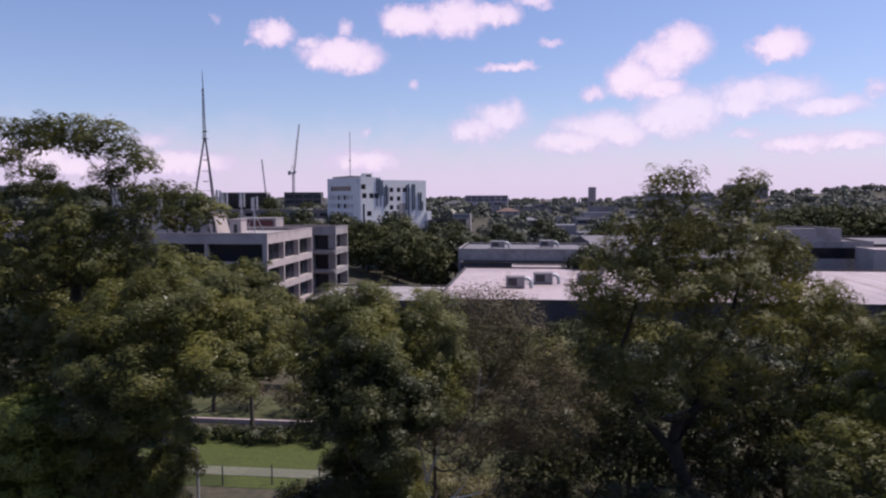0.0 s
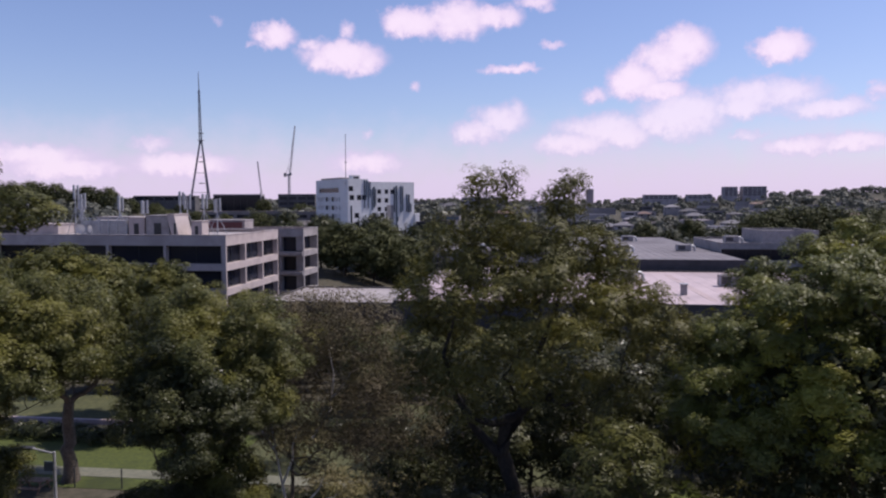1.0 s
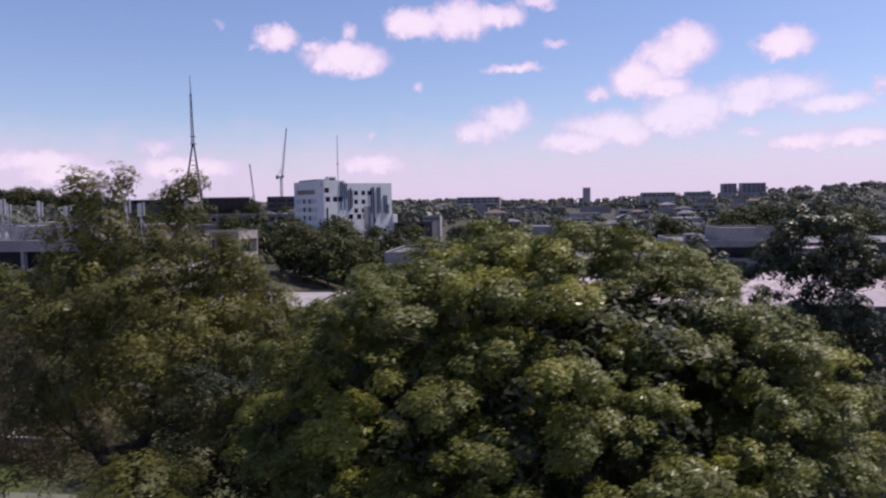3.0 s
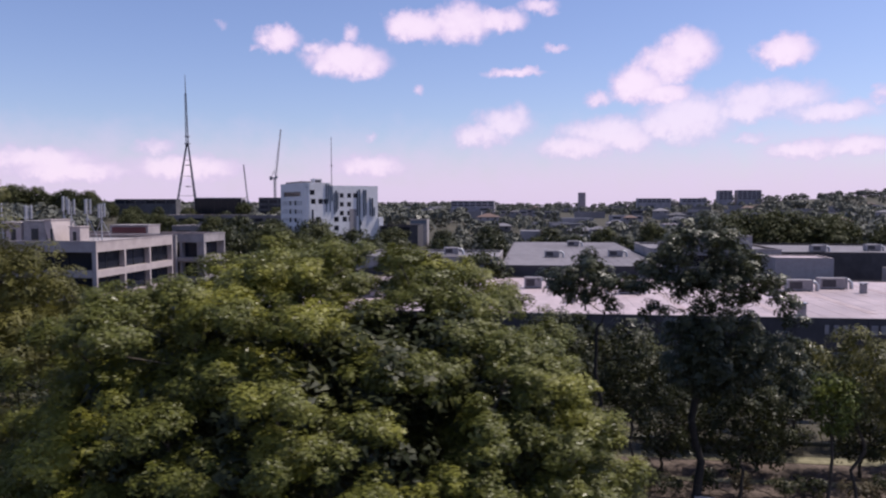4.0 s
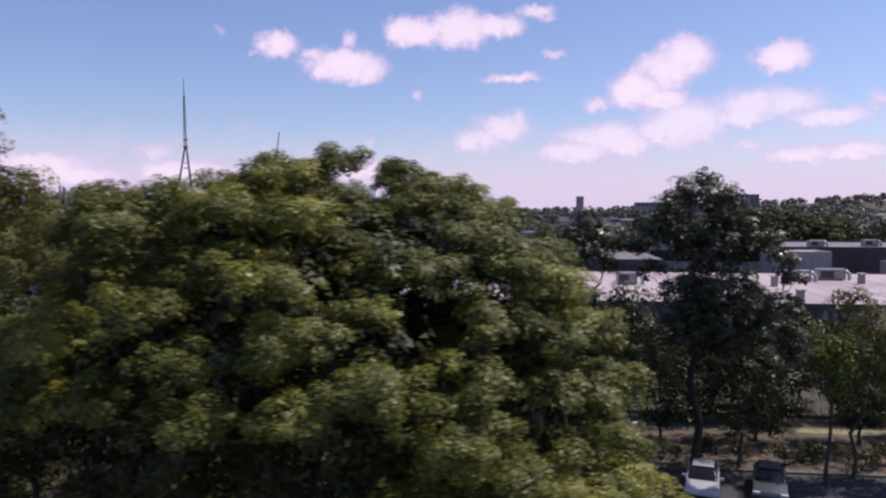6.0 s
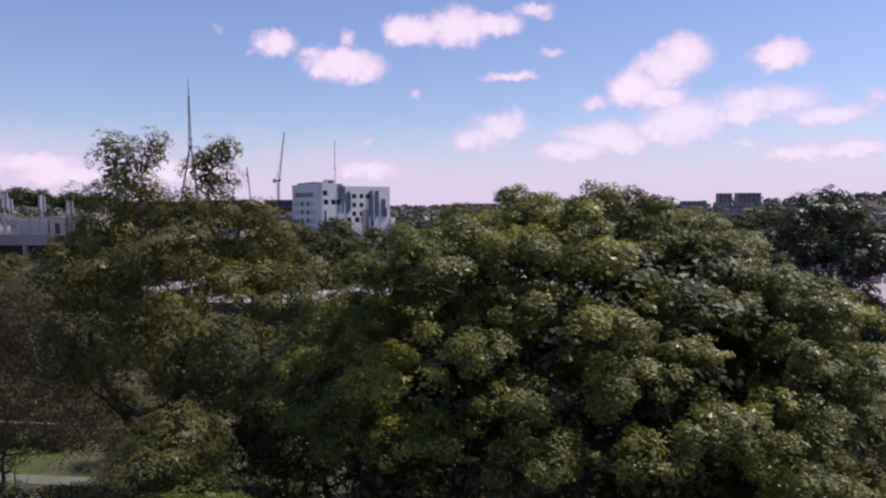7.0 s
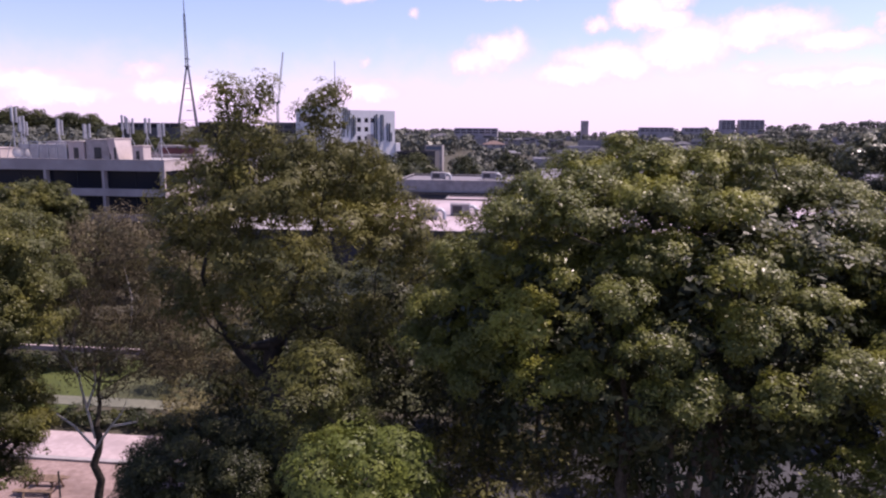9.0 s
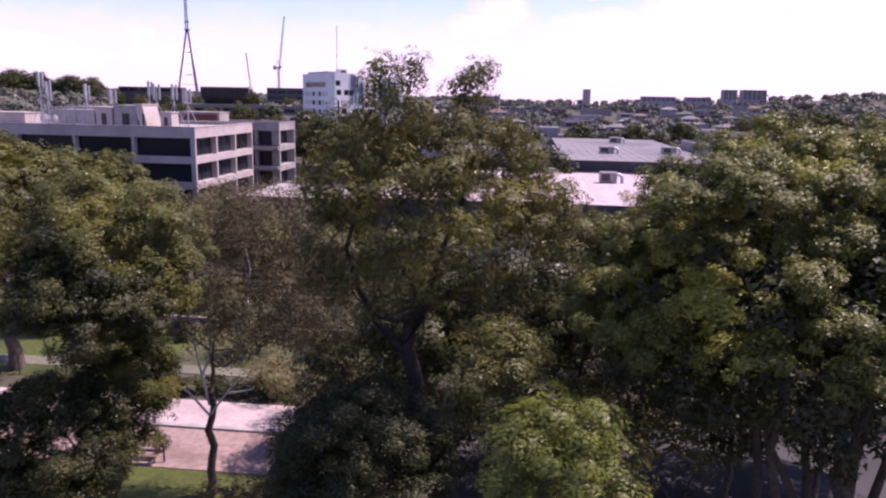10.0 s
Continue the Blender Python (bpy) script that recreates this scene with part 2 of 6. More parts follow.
# Wall tone raised to carry the haze that lies over far blocks.
M_FARTOWER_HAZE = material("far_tower_wall_hazed", ((0.26, 0.235, 0.255), (0.34, 0.31, 0.325)), 0.1, 0.8, stain=0.2)


def glazing(name, base, rough):
    m = bpy.data.materials.new(name)
    m.use_nodes = True
    g = Graph(m.node_tree)
    bsdf = g.node("ShaderNodeBsdfPrincipled")
    rnd = g.node("ShaderNodeObjectInfo").outputs["Random"]
    g.link(g.mix(rnd, tuple(c * 0.6 for c in base), tuple(c * 1.5 for c in base)), bsdf.inputs["Base Color"])
    bsdf.inputs["Roughness"].default_value = rough
    bsdf.inputs["Specular IOR Level"].default_value = 0.25
    g.link(bsdf.outputs[0], g.node("ShaderNodeOutputMaterial").inputs[0])
    return m


M_GLASS = glazing("tinted_glass", (0.017, 0.019, 0.028), 0.16)
M_FIN = glazing("fin_glass", (0.075, 0.095, 0.125), 0.25)
M_GLASS_B = glazing("blue_tinted_glass", (0.13, 0.17, 0.23), 0.2)


def paint(name, colour):
    m = bpy.data.materials.new(name)
    m.use_nodes = True
    b = m.node_tree.nodes["Principled BSDF"]
    b.inputs["Base Color"].default_value = (*colour, 1)
    b.inputs["Roughness"].default_value, b.inputs["Coat Weight"].default_value = 0.4, 0.8
    b.inputs["Metallic"].default_value = 0.3
    return m


# ---------------------------------------------------------------- mesh helpers
def thing(name, at, label, category, group="", kind="", turn=0.0):
    ob = tagged(new(name), label, category, group, kind)
    ob.matrix_basis = pose(*at, 0, 0, turn)
    return ob


def part(name, bm, mat, parent=None, label="", smooth=False):
    me = bpy.data.meshes.new(name)
    bm.to_mesh(me)
    bm.free()
    return part_mesh(name, me, mat, parent, label, smooth)


def part_mesh(name, me, mat, parent=None, label="", smooth=False):
    if not me.materials:
        me.materials.append(mat)
    if smooth:
        me.polygons.foreach_set("use_smooth", [True] * len(me.polygons))
    ob = new(name, me)
    ob.parent = parent
    if label:
        ob["label"] = label
    return ob


def quads(name, verts, faces):
    """A mesh from arrays: verts n x 3, faces m x 3 or m x 4."""
    me = bpy.data.meshes.new(name)
    me.vertices.add(len(verts))
    me.vertices.foreach_set("co", np.asarray(verts, np.float32).ravel())
    me.loops.add(faces.size)
    me.loops.foreach_set("vertex_index", faces.astype(np.int32).ravel())
    me.polygons.add(len(faces))
    me.polygons.foreach_set("loop_start", np.arange(0, faces.size, faces.shape[1], dtype=np.int32))
    me.update(calc_edges=True)
    return me


def box(bm, x0, x1, y0, y1, z0, z1, bevel=0.0):
    m = Matrix.Translation(((x0 + x1) / 2, (y0 + y1) / 2, (z0 + z1) / 2)) @ Matrix.Diagonal((x1 - x0, y1 - y0, z1 - z0, 1))
    made = bmesh.ops.create_cube(bm, size=1, matrix=m)
    if bevel:
        edges = {e for v in made["verts"] for e in v.link_edges}
        bmesh.ops.bevel(bm, geom=list(edges), offset=bevel, segments=2, affect="EDGES", profile=0.6)
    return bm


def boxed(*args, **kw):
    return box(bmesh.new(), *args, **kw)


def rod(bm, a, b, r0, r1=None, sides=8):
    a, b = Vector(a), Vector(b)
    r1 = r0 if r1 is None else r1
    m = Matrix.Translation((a + b) / 2) @ (b - a).to_track_quat("Z", "Y").to_matrix().to_4x4()
    bmesh.ops.create_cone(bm, cap_ends=True, segments=sides, radius1=r0, radius2=r1, depth=(b - a).length, matrix=m)
    return bm


def tubes(name, runs, sides=6):
    """One mesh of many tapered, bent tubes: each run is (points, radii)."""
    verts, faces, n0 = [], [], 0
    ring = np.linspace(0, 2 * np.pi, sides, endpoint=False)
    for pts, radii in runs:
        pts = np.asarray(pts, float)
        tan = np.gradient(pts, axis=0)
        tan /= np.linalg.norm(tan, axis=1)[:, None] + 1e-9
        ref = np.where(np.abs(tan[:, 2:3]) > 0.9, np.array([[1.0, 0, 0]]), np.array([[0, 0, 1.0]]))
        u = np.cross(tan, ref)
        u /= np.linalg.norm(u, axis=1)[:, None]
        v = np.cross(tan, u)
        r = np.asarray(radii, float)[:, None, None]
        verts.append((pts[:, None] + r * (np.cos(ring)[None, :, None] * u[:, None] + np.sin(ring)[None, :, None] * v[:, None])).reshape(-1, 3))
        k, j = np.meshgrid(np.arange(len(pts) - 1), np.arange(sides), indexing="ij")
        a = n0 + k * sides + j
        b = n0 + k * sides + (j + 1) % sides
        faces.append(np.stack([a, b, b + sides, a + sides], -1).reshape(-1, 4))
        n0 += len(pts) * sides
    return quads(name, np.concatenate(verts), np.concatenate(faces))


# ---------------------------------------------------------------- trees
def unit(v):
    return v / (np.linalg.norm(v, axis=-1, keepdims=True) + 1e-9)


def leaf_mesh(name, lobes, rng, tuft=0.3, per_m2=6.0, leaves=26, leaf=0.12, slim=0.5, droop=0.0, floor_cut=-0.3, fill=0.2, inner=60, puff=0.0, coat=0.0):
    """A crown of leaf sprays. lobes: rows of centre and radii. Sprays sit on the outside of the lobes, leaves on each spray;
    inner, larger leaves stand for the mass of foliage behind."""
    lob = np.asarray(lobes, float)
    centres, outs, deeps, coats, faces_out = [], [], [], [], []
    for i, row in enumerate(lob):
        c, r = row[:3], row[3:6]
        area = 4 * np.pi * (((r[0] * r[1]) ** 1.6 + (r[0] * r[2]) ** 1.6 + (r[1] * r[2]) ** 1.6) / 3) ** (1 / 1.6)
        n = max(6, int(area * per_m2))
        d = unit(rng.normal(size=(n, 3)))
        d = d[d[:, 2] > floor_cut + 0.25 * rng.normal(size=n)]
        reach = 0.97 + 0.09 * rng.normal(size=(len(d), 1)) - (rng.random((len(d), 1)) < fill) * rng.random((len(d), 1)) * 0.5
        p = c + d * r * reach
        near = lob[(np.abs(lob[:, :3] - c) < lob[:, 3:6] + r).all(1) & (np.arange(len(lob)) != i)]
        keep = np.ones(len(p), bool)
        for other in near:
            keep &= (((p - other[:3]) / other[3:6]) ** 2).sum(1) > 0.62
        if coat:
            e = unit(rng.normal(size=(int(area * coat), 3)))
            e = e[e[:, 2] > floor_cut - 0.2]
            q = c + e * r * (0.84 + 0.06 * rng.normal(size=(len(e), 1)))
            free = np.ones(len(q), bool)
            for other in near:
                free &= (((q - other[:3]) / other[3:6]) ** 2).sum(1) > 0.6
            coats.append(q[free])
            faces_out.append(unit(e[free] / r))
        centres.append(p[keep])
        outs.append(unit(d[keep] / r))
        if inner:
            e = unit(rng.normal(size=(int(inner * r[0] * r[2]) + 4, 3)))
            deeps.append(c + e * r * (0.35 + 0.4 * rng.random((len(e), 1))))
    centres, outs = np.concatenate(centres), np.concatenate(outs)
    size = tuft * (0.55 + 0.9 * rng.random(len(centres)))
    n = np.maximum(3, (leaves * (size / tuft) ** 2 * (0.6 + 0.8 * rng.random(len(centres)))).astype(int))
    who = np.repeat(np.arange(len(centres)), n)
    total = len(who)
    d = unit(rng.normal(size=(total, 3)) + (0.7 - 0.2 * puff) * outs[who] + np.array([0, 0, 0.3 + 0.25 * puff]))
    squash = np.array([1.15, 1.15, 0.8 + 0.5 * droop])
    shell = 0.35 + 0.45 * puff
    rad = size[who][:, None] * (shell + (1.05 - shell) * rng.random((total, 1)) ** 0.6)
    c = centres[who] + d * rad * squash - np.array([0, 0, 1.0]) * droop * size[who][:, None] * rng.random((total, 1))
    normal = unit(outs[who] * (0.9 + 0.2 * puff) + d * (0.55 - 0.15 * puff) + (0.28 - 0.06 * puff) * rng.normal(size=(total, 3)) + np.array([0, 0, 0.35 * (1 - droop) * (1 - 0.6 * puff)]))
    t = unit(np.cross(normal, rng.normal(size=(total, 3))) + 0.6 * d + np.array([0, 0, -2.2 * droop]))
    ln = leaf * (0.6 + 0.8 * rng.random((total, 1)))
    if deeps:
        dp = np.concatenate(deeps)
        c = np.concatenate([c, dp])
        normal = np.concatenate([normal, unit(rng.normal(size=dp.shape))])
        t = np.concatenate([t, unit(rng.normal(size=dp.shape))])
        ln = np.concatenate([ln, leaf * 2.4 * (0.7 + 0.6 * rng.random((len(dp), 1)))])
        total = len(c)
    if coats:
        q, e = np.concatenate(coats), np.concatenate(faces_out)
        c = np.concatenate([c, q])
        normal = np.concatenate([normal, unit(e + 0.25 * rng.normal(size=e.shape))])
        t = np.concatenate([t, unit(rng.normal(size=e.shape))])
        ln = np.concatenate([ln, leaf * 1.8 * (0.7 + 0.6 * rng.random((len(q), 1)))])
        total = len(c)
    t = unit(t - normal * (t * normal).sum(1, keepdims=True))
    b = np.cross(normal, t)
    w = ln * slim
    v = np.stack([c - t * ln * 0.5 + b * w * 0.5, c - t * ln * 0.5 - b * w * 0.5, c + t * ln * 0.6], 1).reshape(-1, 3)
    return quads(name, v, np.arange(total * 3).reshape(-1, 3))


def cap_leaves(name, caps, rng, puff=0.34, leaf=0.09, slim=0.5, per_m2=300, coat=34, low=0.1, droop=0.0, space=2.3):
    """A crown of leafy caps: each row is a centre, radii and the way in which the cap faces. The upper side of a cap is a cluster of
    small rounded puffs of leaves, its underside is open."""
    rows = np.asarray(caps, float)
    P, R, O, C, N = [], [], [], [], []
    for i, row in enumerate(rows):
        c, r, ax = row[:3], row[3:6], row[6:9]
        n = max(5, int(2 * np.pi * r[0] * (0.5 * r[0] + 0.5 * r[2]) / (puff * puff * space)))
        d = unit(rng.normal(size=(6 * n, 3)))
        side = d @ ax
        d = d[side > low + 0.25 * rng.normal(size=len(d))][:n]
        p = c + d * r * np.clip(0.9 + 0.26 * rng.normal(size=(len(d), 1)), 0.35, 1.45)
        e = unit(rng.normal(size=(int(2 * np.pi * r[0] * (r[0] + r[2]) * coat), 3)))
        e = e[e @ ax > low - 0.15]
        q = c + e * r * (0.66 + 0.08 * rng.normal(size=(len(e), 1)))
        k1, k2 = np.ones(len(p), bool), np.ones(len(q), bool)
        for j in np.nonzero((np.abs(rows[:, :3] - c) < rows[:, 3:6] + r).all(1))[0]:
            if j != i:
                k1 &= (((p - rows[j, :3]) / rows[j, 3:6]) ** 2).sum(1) > 0.6
                k2 &= (((q - rows[j, :3]) / rows[j, 3:6]) ** 2).sum(1) > 0.5
        P.append(p[k1])
        O.append(unit(d[k1] / r + 0.4 * ax))
        R.append(np.minimum(puff, 0.6 * r[0]) * (0.45 + 1.0 * rng.random(k1.sum()) ** 1.2))
        C.append(q[k2])
        N.append(unit(e[k2] / r))
    P, R, O, C, N = (np.concatenate(v) for v in (P, R, O, C, N))
    n = np.maximum(8, (8.5 * R * R * per_m2 * (0.75 + 0.5 * rng.random(len(R)))).astype(int))
    who = np.repeat(np.arange(len(P)), n)
    e = unit(rng.normal(size=(len(who), 3)) + 0.75 * O[who] + np.array([0, 0, 0.25]))
    c = P[who] + e * R[who][:, None] * (1.2 - 0.75 * rng.random((len(who), 1)) ** 1.3) * np.array([1.15, 1.15, 0.85 + 0.5 * droop])
    c[:, 2] -= droop * R[who] * rng.random(len(who))
    normal = unit(0.6 * e + 0.5 * O[who] + 0.34 * rng.normal(size=e.shape) + np.array([0, 0, 0.25]))
    t = unit(rng.normal(size=e.shape) + 0.5 * e + np.array([0, 0, 0.3 - 2.0 * droop]))
    ln = leaf * (0.6 + 0.8 * rng.random((len(c), 1)))
    c, normal = np.concatenate([c, C]), np.concatenate([normal, unit(N + 0.2 * rng.normal(size=N.shape))])
    t = np.concatenate([t, unit(rng.normal(size=N.shape))])
    ln = np.concatenate([ln, 2.2 * leaf * (0.7 + 0.6 * rng.random((len(C), 1)))])
    t = unit(t - normal * (t * normal).sum(1, keepdims=True))
    b = np.cross(normal, t)
    w = ln * slim
    v = np.stack([c - t * ln * 0.5 + b * w * 0.5, c - t * ln * 0.5 - b * w * 0.5, c + t * ln * 0.6], 1).reshape(-1, 3)
    return quads(name, v, np.arange(len(c) * 3).reshape(-1, 3))


def facing(lobes, middle=None, rise=0.75):
    """Gives each lobe the way in which it faces: up and away from the middle of its crown."""
    rows = np.asarray(lobes, float)[:, :6]
    mid = rows[:, :3].mean(0) if middle is None else np.asarray(middle, float)
    out = unit(rows[:, :3] - mid)
    return np.concatenate([rows, unit(0.6 * out + np.array([0, 0, rise]))], 1)


def dome_caps(rng, centre, radii, count, size, keep, flat=0.62, gap=0.8):
    """Caps over the outside of a great dome, at uneven depth, wherever keep(x, y, z) allows."""
    centre, radii = np.asarray(centre, float), np.asarray(radii, float)
    rows, tries = [], 0
    while len(rows) < count and tries < 9000:
        tries += 1
        d = unit(rng.normal(size=3))
        n = unit(d / radii)
        r = size * (0.5 + 0.9 * rng.random() ** 1.4)
        p = centre + d * radii - n * r * (0.65 + 1.0 * rng.random())
        if not keep(*p) or any(np.linalg.norm((p - q[:3]) * (1, 1, 1.25)) < gap * (r + q[3]) for q in rows):
            continue
        ax = unit(0.6 * n + np.array([0, 0, 0.75]))
        rows.append([*p, r * (0.85 + 0.5 * rng.random()), r * (0.85 + 0.5 * rng.random()), r * flat * (0.8 + 0.5 * rng.random()), *ax])
    return rows


def bent(a, b, rng, n=6, sag=0.0, wobble=0.06):
    a, b = np.asarray(a, float), np.asarray(b, float)
    s = np.linspace(0, 1, n)[:, None]
    p = a + (b - a) * s
    ln = np.linalg.norm(b - a)
    p += np.sin(np.pi * s) * np.array([0, 0, -sag * ln]) + np.sin(np.pi * s) * rng.normal(size=(n, 3)) * wobble * ln * 0.5
    return p


def skeleton_mesh(name, lobes, rng, base, fork, r0, stems=1, twigs=3, thin=0.5):
    """Trunk, limbs and twigs as one wooden frame. Each limb springs from the nearest wood below its lobe, so that limbs branch."""
    runs = []
    base, fork = np.asarray(base, float), np.asarray(fork, float)
    lob = np.asarray(lobes, float)
    swing = [np.array([math.cos(k * 2.4 + 0.4), math.sin(k * 2.4 + 0.4), 0]) for k in range(stems)]
    wood, girth = [], []
    for k in range(stems):
        f = base + swing[k] * (r0 * 3 if stems > 1 else 0)
        tp = fork + swing[k] * (1.5 + 0.25 * k if stems > 1 else 0) + np.array([0, 0, 0.5 * rng.random()])
        p = bent(f, tp, rng, 9, 0, 0.05)
        rad = np.linspace(1.0, 0.7 if stems == 1 else 0.3, 9) * r0
        rad[0] *= 1.45
        rad[1] *= 1.12
        p[0, 2] -= 0.25
        runs.append((p, rad))
        wood += list(p[5:])
        girth += list(rad[5:])
    order = np.argsort(np.linalg.norm(lob[:, :3] - fork, axis=1))
    for i in order:
        c, r = lob[i, :3], lob[i, 3:6]
        end = c + np.array([0, 0, -0.25 * r[2]])
        w = np.array(wood)
        v = end - w
        dist = np.linalg.norm(v, axis=1)
        cost = dist * (1.0 + 0.9 * np.clip(-v[:, 2] / (dist + 1e-6) + 0.25, 0, 2)) + 0.25 * np.linalg.norm(w - fork, axis=1)
        j = int(np.argmin(cost))
        rr = min(girth[j] * (0.6 + 0.24 * thin), r0 * thin)
        limb = bent(w[j], end, rng, 6, 0.07, 0.09)
        rad = np.linspace(rr, max(rr * 0.45, 0.02), 6)
        runs.append((limb, rad))
        wood += list(limb[2:])
        girth += list(rad[2:])
        for _ in range(twigs):
            k = rng.integers(3, 6)
            d = unit(rng.normal(size=3) + np.array([0, 0, 0.6]))
            runs.append((bent(limb[k], c + d * r * 0.9, rng, 4, 0, 0.1), np.linspace(max(rad[k] * 0.6, 0.014), 0.01, 4)))
    return tubes(name, runs, 6 if twigs else 4)


def spread(rng, centre, radii, count, lobe, flat=0.8, low=-0.35, hollow=0.72, gap=0.62):
    """Lobes over the outside of a crown that has that centre and those radii."""
    rows, tries = [], 0
    centre, radii = np.asarray(centre, float), np.asarray(radii, float)
    while len(rows) < count and tries < 4000:
        tries += 1
        d = unit(rng.normal(size=3))
        if d[2] < low:
            continue
        size = lobe * (0.65 + 0.7 * rng.random())
        p = centre + d * np.maximum(radii - size * 0.85, 0.2) * (hollow + (1 - hollow) * rng.random() ** 0.4)
        if any(np.linalg.norm((p - q[:3])) < gap * (size + q[3]) for q in rows):
            continue
        rows.append([*p, size * (0.9 + 0.3 * rng.random()), size * (0.9 + 0.3 * rng.random()), size * flat * (0.9 + 0.25 * rng.random())])
    return rows


def billow(rng, caps, size, per_m2=2.2, low=0.0):
    """Breaks each cap of a crown into small rounded puffs over its upper side and rim."""
    rows = []
    caps = np.asarray(caps, float)
    for i, row in enumerate(caps):
        c, r = row[:3], row[3:6]
        n = max(4, int(2 * np.pi * r[0] * (r[0] + r[2]) * 0.5 * per_m2))
        d = unit(rng.normal(size=(3 * n, 3)))
        d = d[d[:, 2] > low][:n]
        p = c + d * r * (0.92 + 0.1 * rng.normal(size=(len(d), 1)))
        keep = np.ones(len(p), bool)
        for j in np.nonzero((np.abs(caps[:, :3] - c) < caps[:, 3:6] + r).all(1))[0]:
            if j != i:
                keep &= (((p - caps[j, :3]) / caps[j, 3:6]) ** 2).sum(1) > 0.5
        for q in p[keep]:
            z = size * (0.6 + 0.75 * rng.random())
            rows.append([*q, z * (0.9 + 0.35 * rng.random()), z * (0.9 + 0.35 * rng.random()), z * (0.85 + 0.3 * rng.random())])
    return rows


def tree(at, lobes, seed, leaf_mat, bark, label, fork, r0, stems=1, twigs=3, name="tree", group="", thin=0.5, puffs=0.0, puff_low=0.0, puff_m2=2.2, core=None, caps=None, **leafy):
    """A tree thing at its foot: lobes and fork are given in the world and turned into its own frame. puffs: the size of the small
    billows into which each lobe is broken."""
    rng = np.random.default_rng(seed)
    at = np.asarray(at, float)
    own = [[*(np.asarray(l[:3]) - at), *l[3:6]] for l in lobes]
    t = thing(name, tuple(at), label, "tree" if name == "tree" else "shrub", group)
    part_mesh("trunk", skeleton_mesh("trunk", own, rng, (0, 0, 0), np.asarray(fork, float) - at, r0, stems, twigs, thin), bark, t, smooth=True)
    if caps is not None:
        rows = np.array(caps, float)
        rows[:, :3] -= at
        crown = cap_leaves("crown", rows, rng, **leafy)
    else:
        crown = leaf_mesh("crown", billow(rng, own, puffs, puff_m2, puff_low) if puffs else own, rng, **leafy)
    part_mesh("crown", crown, leaf_mat, t)
    # The core's dark leaf colour paints the shade in hollows between caps.
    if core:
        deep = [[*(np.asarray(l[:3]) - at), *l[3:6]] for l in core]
        part_mesh("inner_crown", leaf_mesh("inner_crown", deep, rng, tuft=0.4, per_m2=3.4, leaves=16, leaf=0.2, slim=0.6, floor_cut=-0.6, fill=0.3, inner=0), M_DARK, t, "inner foliage in dark leaves that stand for shade")
    return t


# ---------------------------------------------------------------- ground
def smooth(a, b, v):
    s = np.clip((v - a) / (b - a), 0, 1)
    return s * s * (3 - 2 * s)


def ground_z(x, y):
    x, y = np.asarray(x, float), np.asarray(y, float)
    z = -1.2 * smooth(58, 95, y) - 3.9 * smooth(58, 98, y) * smooth(-42, -22, x)
    z = z + 32 * np.exp(-((x - 820) / 470) ** 2 - ((y - 1650) / 420) ** 2) + 10 * np.exp(-((x + 420) / 260) ** 2 - ((y - 620) / 200) ** 2)
    return z + 10 * smooth(300, 1500, y)


def gz(x, y):
    return float(ground_z(x, y))


def build_ground():
    xs = np.concatenate([-np.geomspace(4500, 130, 26), np.arange(-120, 121, 5.0), np.geomspace(130, 4500, 26)])
    ys = np.concatenate([-np.geomspace(4500, 60, 18), np.arange(-50, 221, 5.0), np.geomspace(230, 4700, 40)])
    X, Y = np.meshgrid(xs, ys)
    v = np.stack([X, Y, ground_z(X, Y)], -1).reshape(-1, 3)
    r, c = np.meshgrid(np.arange(len(ys) - 1), np.arange(len(xs) - 1), indexing="ij")
    a = r * len(xs) + c
    f = np.stack([a, a + 1, a + 1 + len(xs), a + len(xs)], -1).reshape(-1, 4)
    g = part_mesh("ground", quads("ground", v, f), M_EARTH, None, smooth=True)
    tagged(g, "dry earth with leaf litter and patchy grass", "ground", kind="structure")


def slab(name, mat, label, x0, x1, y0, y1, z0=-0.15, z1=0.012, category="paving", bevel=0.0):
    bm = boxed(x0, x1, y0, y1, z0, z1, bevel=bevel)
    return tagged(part(name, bm, mat), label, category, kind="structure")


build_ground()
slab("lawn", M_GRASS, "green mown grass lawn behind the picnic area", -60, -14.3, 41.0, 52.4, z1=0.02, category="lawn")
slab("lawn", M_GRASS, "mown grass below the picnic tables", -30, -1, 24.0, 30.9, z1=0.02, category="lawn")
slab("lawn", M_ROUGH, "rough dull grass between the path and the hedge", -14.2, 9, 44.5, 53.6, z1=0.015, category="lawn")
slab("footpath", M_PATH, "pale concrete footpath across the lawn", -60, -4.0, 42.9, 44.4, z1=0.045, category="path")
slab("footpath", M_SLAB, "wide pinkish concrete promenade beside the lawn", -40, -3.2, 35.7, 38.9, z1=0.05, category="path")
slab("picnic_paving", M_PAVE, "reddish gravel paving round the picnic tables", -40, -2.6, 31.0, 35.2, z1=0.03)
slab("edging", M_CONC_DK, "dark concrete edging strip along the promenade", -40, -3.0, 35.25, 35.6, z1=0.14, category="edging")
slab("retaining_wall", M_SLAB, "long low pale concrete wall behind the hedge", -60, 8, 53.7, 54.0, z1=0.4, category="wall", bevel=0.04)
slab("lawn", M_ROUGH, "dull grass slope behind the low wall", -60, 8, 54.1, 62.0, z1=0.1, category="lawn")
slab("car_park", M_ASPHALT, "shaded grey asphalt car park under the trees", 6, 60, 26.5, 43.0, z1=0.02, category="car park")
